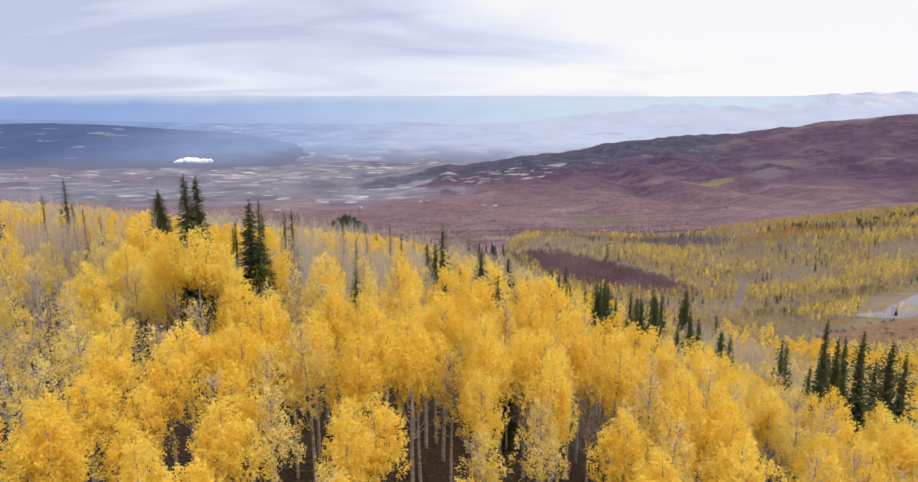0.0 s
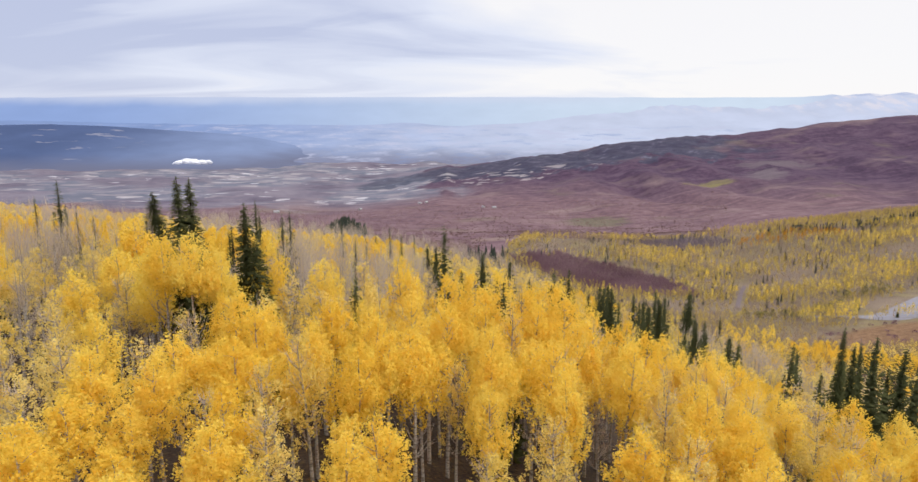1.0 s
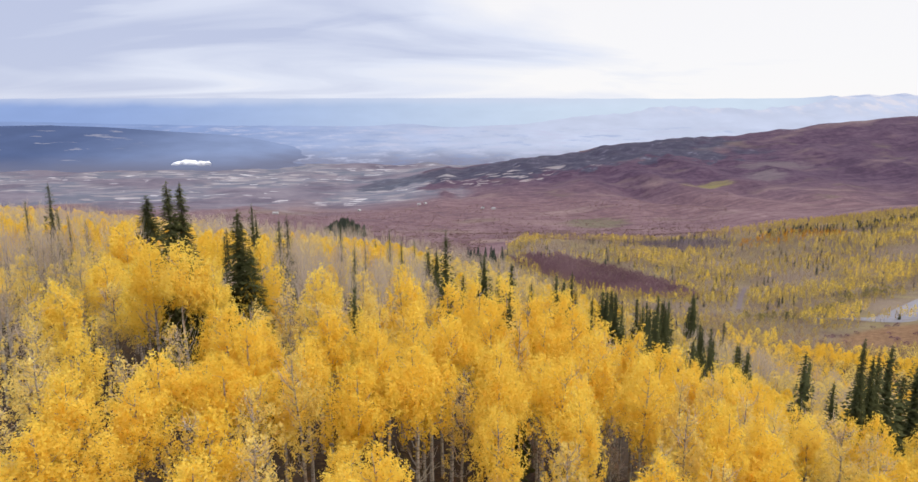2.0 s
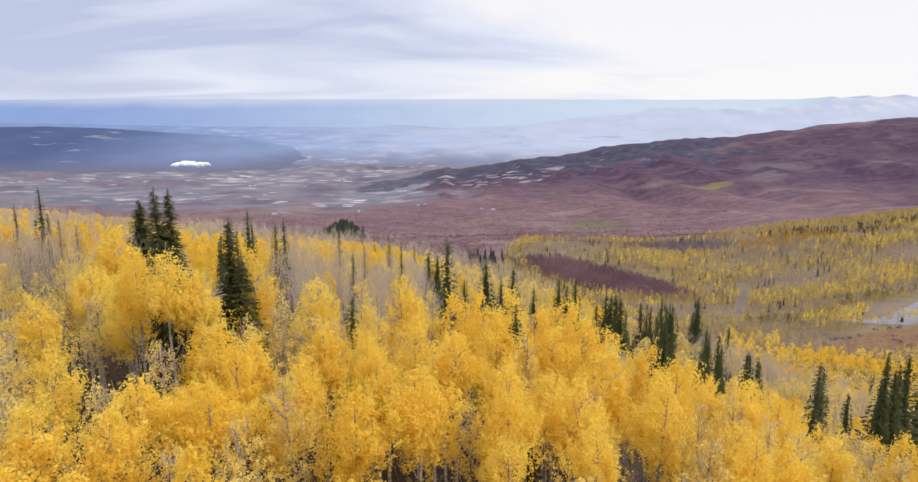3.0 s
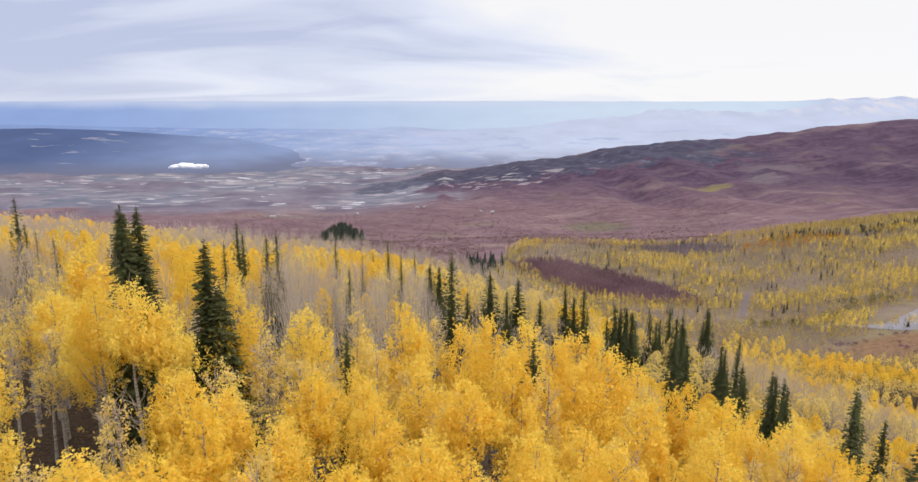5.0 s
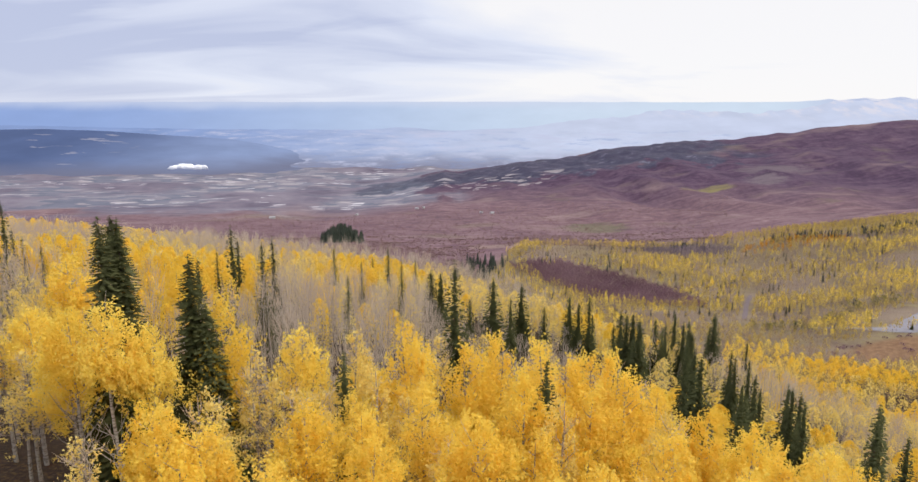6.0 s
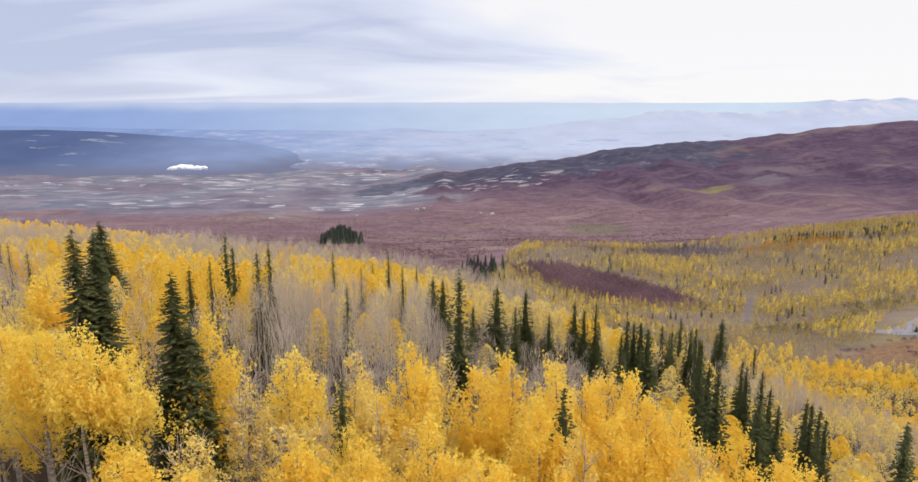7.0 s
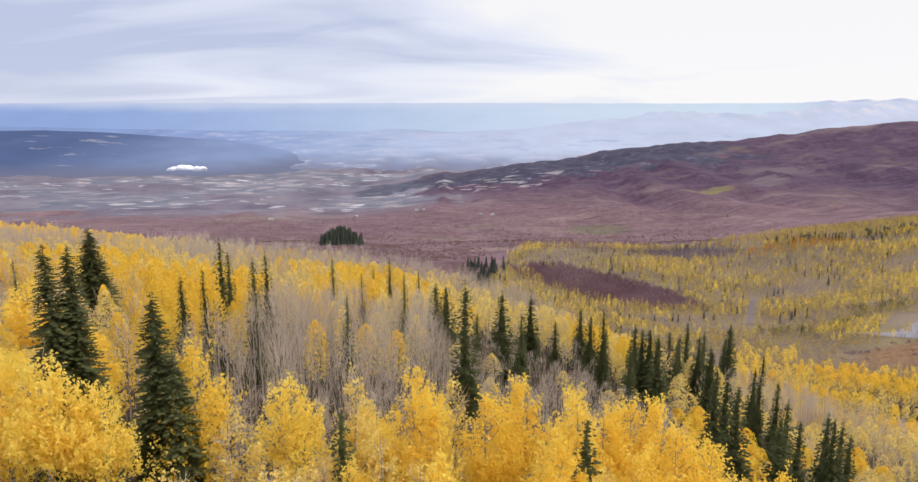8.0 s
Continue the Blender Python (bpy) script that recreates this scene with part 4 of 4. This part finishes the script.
def middle_forest(extra):
    rng = np.random.RandomState(61)
    gold, pale, twig, scrub, wood = Build(), Build(), Build(), Build(), Build()
    for y0, y1, gap, leaves, size, shoots in ((100, 150, 4.1, 820, 0.235, 200), (150, 290, 4.5, 500, 0.35, 110), (290, 430, 4.8, 150, 0.62, 30)):
        px, py, _ = scatter(-0.80 * y1 - 8, 0.80 * y1 + 8, y0, y1, gap, int(y0))
        if y0 == 100:
            px, py = np.concatenate([px, extra[0]]), np.concatenate([py, extra[1]])
        side = px / py
        edge = np.interp(side, [-0.7, -0.39, -0.2, 0.06, 0.35], [395.0, 335.0, 310.0, 275.0, 225.0])
        keep = (np.abs(px) < 0.76 * py + 8) & (py < edge + 60 + 90 * soft_step(side, 0.1, 0.35))
        for fx, fy, _ in FIR_SPOTS:
            rx, ry = (3.0, 7.0) if fx > 5 and fy < 205 else (1.8, 2.6)
            keep &= ((px - fx) / rx) ** 2 + ((py - fy + ry * 0.66) / ry) ** 2 > 1
        px, py = px[keep], py[keep]
        z = land(px, py)
        bare = bare_share(px, py) + rng.normal(0, 1.0, len(px)) * (0.13 if y0 == 100 else 0.07)
        h, r = (rng.uniform(8.2, 11.4, len(px)) + 1.6 * (1 - soft_step(px, 5, 30))) * stature(px, py), rng.uniform(1.4, 2.1, len(px)) * (1.0 if y0 == 100 else 1.35)
        f, t, n = bare < 0.15, (bare >= 0.15) & (bare < 0.45), bare >= 0.45
        crowns(gold, rng, px[f], py[f], z[f], h[f], r[f], leaves, size, 0.34 if y0 == 100 else 0.2)
        crowns(pale, rng, px[t], py[t], z[t], h[t], r[t] * 0.9, leaves // 2, size * 0.85)
        m = t | n
        wisps(scrub if y0 == 290 else twig, rng, px[m], py[m], z[m], h[m] * np.where(bare[m] > 0.42, 1.25, 1.0), 1.9, shoots, 0.012 + size * 0.05)
        if y0 < 200:
            stems(wood, rng, px, py, z, h, 0.13)
    stuff("aspen_crowns", gold, GOLD, "golden aspen crowns across the spur")
    stuff("thin_aspen_crowns", pale, PALE_GOLD, "thinning pale yellow aspen crowns across the spur")
    stuff("bare_twigs", twig, TWIG, "grey leafless aspen tops across the spur")
    stuff("slope_scrub", scrub, VIOLET, "leafless violet-grey scrub on the far slope of the spur", "shrubs")
    stuff("aspen_stems", wood, ASPEN_BARK, "pale aspen stems across the spur")


middle_forest(near_forest())


# ---- trees on the bench below ----
def bench_woods():
    rng = np.random.RandomState(71)
    kinds = {"gold": Build(), "olive": Build(), "rust": Build(), "thicket": Build(), "grey": Build(), "fir": Build(), "grove": Build(), "shrub": Build()}
    px, py, _ = scatter(-60, 800, 300, 1040, 3.5, 72)
    side = px / py
    rim = np.interp(side, [0.0, 0.12, 0.35, 0.6], [880.0, 860.0, 870.0, 1030.0])
    keep = (side < 0.78) & (py < rim) & (px > 6 + 8 * waves(px, py, 75, seed=76) + 0.34 * np.maximum(0, py - 640))
    px, py = px[keep], py[keep]
    z = land(px, py)
    patch = waves(px * 0.7, py, 110, seed=73) + 0.45 * waves(px, py, 40, seed=74)
    roll = rng.rand(len(px))
    for i in range(len(px)):
        x, y, v, q = px[i], py[i], patch[i], roll[i]
        if ROAD_CLEAR(x, y):
            continue
        h, r = rng.uniform(7.0, 12.5), rng.uniform(0.95, 1.7)
        maple = (((x - 147) * 0.73 - (y - 690) * 0.684) / 106) ** 2 + (((x - 147) * 0.684 + (y - 690) * 0.73) / 40) ** 2
        fine, small = (2.2, 0.64) if y < 440 else (1.0, 1.0)
        one = (np.array([x]), np.array([y]), np.array([z[i]]), np.array([h]), np.array([r]))
        if ((x - 272) / 62) ** 2 + ((y - 818) / 34) ** 2 + 0.4 * v + rng.normal(0, 0.1) < 0.9:
            wisps(kinds["grove"], rng, *one[:3], one[3] * 1.1, 1.9, 40, 0.10)
        elif maple + 0.35 * v * 0.6 + rng.normal(0, 0.12) < 0.95:
            h = rng.uniform(3.6, 7.0)
            crowns(kinds["thicket"], rng, *one[:3], np.array([h]), np.array([3.2]), 64, 0.55, 0.05)
            wisps(kinds["thicket"], rng, *one[:3], np.array([h * 1.35]), 2.4, 40, 0.08)
        elif ((x - 188) / 46) ** 2 + ((y - 385) / 48) ** 2 < 0.8 + 0.3 * v:
            if q < 0.27:
                crowns(kinds["gold"], rng, *one[:3], one[3], one[4] * 1.9, 240, 0.42, 0.15)
            elif q < 0.9:
                wisps(kinds["grey"], rng, *one[:3], one[3], 1.9, 50, 0.06)
        elif ((x - 312) / 78) ** 2 + ((y - 420) / 44) ** 2 < 1.0:
            if q < 0.08:
                crowns(kinds["thicket"], rng, *one[:3], np.array([1.6]), np.array([2.0]), 26, 0.6, 0.1)
        elif ((x - 400) / 62) ** 2 + ((y - 806) / 20) ** 2 + 0.3 * v < 1.0 and q < 0.4:
            crowns(kinds["rust"], rng, *one[:3], one[3] * 0.8, one[4] * 1.2, 46, 0.6)
        elif y < 560 and v < 0.6:
            if q < 0.22:
                crowns(kinds["olive"], rng, *one[:3], one[3] * 0.6, one[4], int(40 * fine), 0.56 * small, 0.15)
            elif q < 0.75:
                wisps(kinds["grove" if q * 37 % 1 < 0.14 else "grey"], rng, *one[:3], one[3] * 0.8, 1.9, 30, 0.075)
        elif q < 0.03:
            fir_boughs_far(kinds["fir"], rng, x, y, z[i], rng.uniform(3.5, 10))
        elif y > 835 and x > 330:
            if q < 0.42:
                crowns(kinds["olive"], rng, *one, int(42 * fine), 0.56 * small)
            elif q < 0.8:
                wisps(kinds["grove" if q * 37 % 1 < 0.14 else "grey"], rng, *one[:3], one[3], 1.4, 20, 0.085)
        elif v > 0.35:
            crowns(kinds["gold" if q < 0.30 else "olive" if q < 0.84 else "grey"], rng, *one, int(42 * fine), 0.56 * small)
        elif v > -0.55:
            if q < 0.36:
                crowns(kinds["gold" if q < 0.06 else "olive"], rng, *one, int(42 * fine), 0.56 * small)
            elif q < 0.9:
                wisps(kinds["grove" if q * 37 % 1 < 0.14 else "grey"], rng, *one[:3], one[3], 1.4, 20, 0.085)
        else:
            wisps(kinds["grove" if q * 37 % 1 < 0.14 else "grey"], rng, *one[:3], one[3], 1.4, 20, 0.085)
    # olive shrubs along the upper side of the road
    for _ in range(46):
        x = rng.uniform(225, 395)
        y = 512 + max(0.0, x - 280) * 0.55 + rng.normal(0, 5) + (8 if x > 290 else 0)
        if rng.rand() < 0.8:
            crowns(kinds["shrub"], rng, np.array([x]), np.array([y]), np.array([land_at(x, y)]), np.array([rng.uniform(4, 8)]), np.array([rng.uniform(2.2, 4.0)]), 110, 0.65, 0.05)
    # a row of firs along the far rim of the bench
    for _ in range(150):
        x = rng.uniform(380, 640)
        y = 834 + rng.normal(0, 6) + (x - 440) * 0.11
        fir_boughs_far(kinds["fir"], rng, x, y, land_at(x, y), rng.uniform(7, 12))
    for _ in range(70):
        x, y = rng.normal(28, 10), rng.uniform(700, 775)
        fir_boughs_far(kinds["fir"], rng, x, y, land_at(x, y), rng.uniform(8, 14), 0.17)
    for _ in range(60):
        x = rng.uniform(215, 310)
        y = 860 + rng.normal(0, 12)
        fir_boughs_far(kinds["fir"], rng, x, y, land_at(x, y), rng.uniform(6, 11))
    stuff("bench_gold_aspens", kinds["gold"], GOLD, "golden aspens on the bench below")
    stuff("bench_olive_aspens", kinds["olive"], OLIVE, "olive-yellow aspens on the bench below")
    stuff("bench_rust_aspens", kinds["rust"], RUST, "rust-orange aspens on the bench below")
    stuff("maple_thicket", kinds["thicket"], THICKET, "leafless purple-brown maple thicket on the bench", "shrubs")
    stuff("roadside_shrubs", kinds["shrub"], SHRUB, "olive-green shrubs along the gravel road", "shrubs")
    stuff("bench_bare_aspens", kinds["grey"], DRY_STEMS, "leafless tan-grey aspens on the bench below")
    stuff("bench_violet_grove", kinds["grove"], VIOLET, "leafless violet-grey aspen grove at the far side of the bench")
    stuff("bench_firs", kinds["fir"], HAZED_NEEDLE, "dark firs scattered and in rows on the bench")


def fir_boughs_far(b, rng, x, y, z, height, slim=0.15):
    """A small far fir: tiers of hanging boughs round a spire."""
    tiers = 7
    for k in range(tiers):
        q = (k + 1) / tiers
        r = height * slim * q ** 0.8 + 0.1
        h = z + height * (1.02 - 0.92 * q)
        n = 6
        a = np.arange(n) / n * 6.283 + rng.uniform(0, 6)
        rr = r * rng.uniform(0.65, 1.2, n)
        tips = np.column_stack([x + np.cos(a) * rr, y + np.sin(a) * rr, h - height * 0.05 - 0 * a])
        side = np.column_stack([-np.sin(a), np.cos(a), 0 * a]) * (r * 0.5)
        top = np.tile([x, y, h + height * 0.13], (n, 1))
        verts = np.stack([top, tips - side, tips + side], 1).reshape(-1, 3)
        quads = np.column_stack([np.arange(3 * n).reshape(-1, 3), np.full(n, -1)])
        b.add(verts, quads)


def ROAD_CLEAR(x, y):
    if abs(x - (238 + (y - 560) * 0.49)) < 5 and 540 < y < 655:
        return True
    return x > 288 and abs(y - (480 + (x - 300) * 0.52)) < min(26, 11 + (x - 300) * 0.4)


bench_woods()


def plateau_brush():
    """Low oak brush dotted over the near edge of the plateau."""
    rng = np.random.RandomState(83)
    b = Build()
    n = 9000
    y = 850 + 950 * rng.rand(n) ** 1.25 + rng.normal(0, 12, n)
    x = y * rng.uniform(-0.36, 0.40, n)
    keep = ~((x > 40) & (y < 880)) & (rng.rand(len(x)) < 0.85)
    x = np.concatenate([x[keep], rng.uniform(-260, 30, 1500)])
    y = np.concatenate([y[keep], rng.uniform(690, 900, 1500)])
    z = land(x, y)
    crowns(b, rng, x, y, z - 0.2, rng.uniform(0.5, 1.5, len(x)), rng.uniform(1.2, 4.2, len(x)) ** 1.1, 10, 0.9, 0.0)
    stuff("oak_brush", b, BRUSH, "leafless reddish-brown oak brush on the plateau", "shrubs")


plateau_brush()


def far_grove():
    """A dark stand of firs on a knoll at the plateau's edge."""
    rng = np.random.RandomState(81)
    b = Build()
    for _ in range(170):
        x, y = -156 + np.clip(rng.normal(0, 13), -26, 26), 932 + rng.normal(0, 10)
        fir_boughs_far(b, rng, x, y, land_at(x, y) - 0.4, rng.uniform(15, 27) * (1 - 0.35 * abs(x + 156) / 26), 0.2)
    stuff("fir_grove", b, HAZED_NEEDLE, "dark fir grove on a knoll at the plateau edge")


far_grove()
for model in (*FULL, *FULL_FAR, *HIGH, *THIN, *BARE, *FIRS):
    gone(model)


# ---- road, track, posts and low cloud ----
def strip(name, label, line, material, lift=0.12):
    """A road laid on the ground: points of its middle with half its width there."""
    line = np.array(line, float)
    t = np.linspace(0, len(line) - 1, 60)
    x, y, w = (np.interp(t, np.arange(len(line)), line[:, k]) for k in range(3))
    dx, dy = np.gradient(x), np.gradient(y)
    n = np.hypot(dx, dy)
    across = np.linspace(-1, 1, 9)
    px = x[:, None] - (dy / n * w)[:, None] * across
    py = y[:, None] + (dx / n * w)[:, None] * across
    pz = land(px, py) + lift + 0.15 * (1 - across ** 2)
    verts = np.stack([px, py, pz], -1).reshape(-1, 3)
    k = (np.arange(59)[:, None] * 9 + np.arange(8)[None]).ravel()
    tagged(new(name, mesh_of(name, verts, np.stack([k, k + 9, k + 10, k + 1], 1), material, True)), label, "road", kind="structure")


def gravel():
    s = Shade("pale_gravel", 0.9)
    s.bump(s.noise(6.0, 4.0), 0.4, 0.05)
    return s.colour(s.mix(s.ramp(s.noise(0.12, 4.0, (1, 3, 1)), (0.4, 0.0), (0.62, 0.7)), s.ramp(s.noise(2.5, 5.0), (0.3, (0.225, 0.215, 0.24)), (0.7, (0.30, 0.29, 0.32))), (0.20, 0.18, 0.18)))


def dirt():
    s = Shade("track_dirt", 0.95)
    return s.colour(s.ramp(s.noise(0.4, 5.0), (0.3, (0.13, 0.10, 0.108)), (0.7, (0.20, 0.16, 0.165))))


strip("road", "pale grey gravel road widening into a turnout on the bench", [(258, 512, 0.9), (280, 500, 1.5), (295, 486, 4), (304, 479, 8), (314, 476, 13), (330, 482, 15), (360, 500, 18), (400, 525, 22), (500, 580, 26)], gravel())
strip("track", "narrow dirt track climbing through the bench woods", [(238, 560, 1.8), (252, 590, 2.1), (268, 625, 2.0), (282, 650, 1.6)], dirt())


def post_at(x, y, height):
    b = Build()
    b.tube(np.array([[0, 0, -0.4], [0, 0, height * 0.8], [0.02, 0.0, height]]), [0.14, 0.13, 0.10], 8)
    top = new("post", b.mesh("post", DEAD_WOOD, True))
    top.matrix_world = pose(x, y, land_at(x, y), 0, 2, 0)
    tagged(top, "dark weathered wooden post beside the gravel road", "post", "posts beside the road")


for x, y, h in ((296.5, 471.5, 2.6), (298.8, 470.5, 2.3), (301.5, 469.0, 2.8), (303.5, 468.0, 2.4)):
    post_at(x, y, h)


def paint(name, tone):
    s = Shade(name, 0.8)
    return s.colour(s.ramp(s.noise(0.6, 4.0), (0.3, tuple(c * 0.82 for c in tone)), (0.7, tone)))


def farm_building(x, y, spin, length, wide, height):
    """A small gabled building: four walls and a roof with eaves."""
    top = new("farm_building")
    hl, hw, ridge = length / 2, wide / 2, height + wide * 0.32
    walls = Build()
    outline = np.array([[-hl, -hw], [hl, -hw], [hl, hw], [-hl, hw]])
    walls.add([*[(a, b, -0.6) for a, b in outline], *[(a, b, height) for a, b in outline], (-hl, 0, ridge), (hl, 0, ridge)],
              [(0, 1, 5, 4), (1, 2, 6, 5), (2, 3, 7, 6), (3, 0, 4, 7), (4, 7, 8, -1), (5, 6, 9, -1)])
    part("wall", walls.mesh("wall", PALE_BOARDS), top, "pale painted board walls")
    roof = Build()
    for side in (-1, 1):
        eave, peak = (hw + 0.5) * side, height - 0.16
        face = [(-hl - 0.4, 0, ridge + 0.05), (hl + 0.4, 0, ridge + 0.05), (hl + 0.4, eave, peak), (-hl - 0.4, eave, peak)]
        roof.add(face + [(a, b, c + 0.2) for a, b, c in face], [(0, 1, 2, 3), (4, 5, 6, 7), (0, 1, 5, 4), (2, 3, 7, 6), (1, 2, 6, 5), (3, 0, 4, 7)])
    part("roof", roof.mesh("roof", GREY_ROOF), top, "light grey metal roof")
    top.matrix_world = pose(x, y, land_at(x, y), 0, 0, spin)
    tagged(top, "small pale farm building far out on the brushy plateau", "building", "farm buildings on the plateau")


PALE_BOARDS, GREY_ROOF = paint("pale_boards", (0.48, 0.45, 0.43)), paint("grey_roof", (0.40, 0.39, 0.40))
for x, y, spin, length, wide, height in ((90, 1690, 20, 9, 6, 3.2), (64, 1712, -35, 7, 5, 2.8), (-456, 1690, 8, 14, 7, 3.6), (-262, 1800, 65, 9, 6, 3.0),
                                         (-105, 1852, -15, 9, 6, 3.0), (-88, 1866, 40, 7, 5, 2.8)):
    farm_building(x, y, spin, length, wide, height)


def low_cloud():
    rng = np.random.RandomState(91)
    bm = bmesh.new()
    for _ in range(22):
        u = rng.uniform(-1, 1)
        r = (1 - u * u) ** 0.5
        m = Matrix.Translation((-1217 + u * 78, 3140 + rng.uniform(-20, 20), CAM_Z - 300 + r * 8 + rng.uniform(0, 6)))
        s = rng.uniform(7, 13) * (0.55 + 0.6 * r)
        bmesh.ops.create_icosphere(bm, subdivisions=3, radius=1, matrix=m @ Matrix.Diagonal((s * 2.2, s, s * 1.1, 1)))
    for v in bm.verts:
        v.co += Vector((noise.noise(v.co * 0.05), noise.noise(v.co * 0.05 + Vector((9, 0, 0))), noise.noise(v.co * 0.06))) * 5
    me = bpy.data.meshes.new("low_cloud")
    bm.to_mesh(me)
    bm.free()
    s = Shade("cloud_white", 1.0)
    me.materials.append(s.colour(s.ramp(s.noise(0.03, 4.0), (0.3, (0.86, 0.87, 0.90)), (0.7, (0.95, 0.95, 0.96)))))
    for p in me.polygons:
        p.use_smooth = True
    tagged(new("low_cloud", me), "small white cloud lying low over the valley", "cloud")


low_cloud()
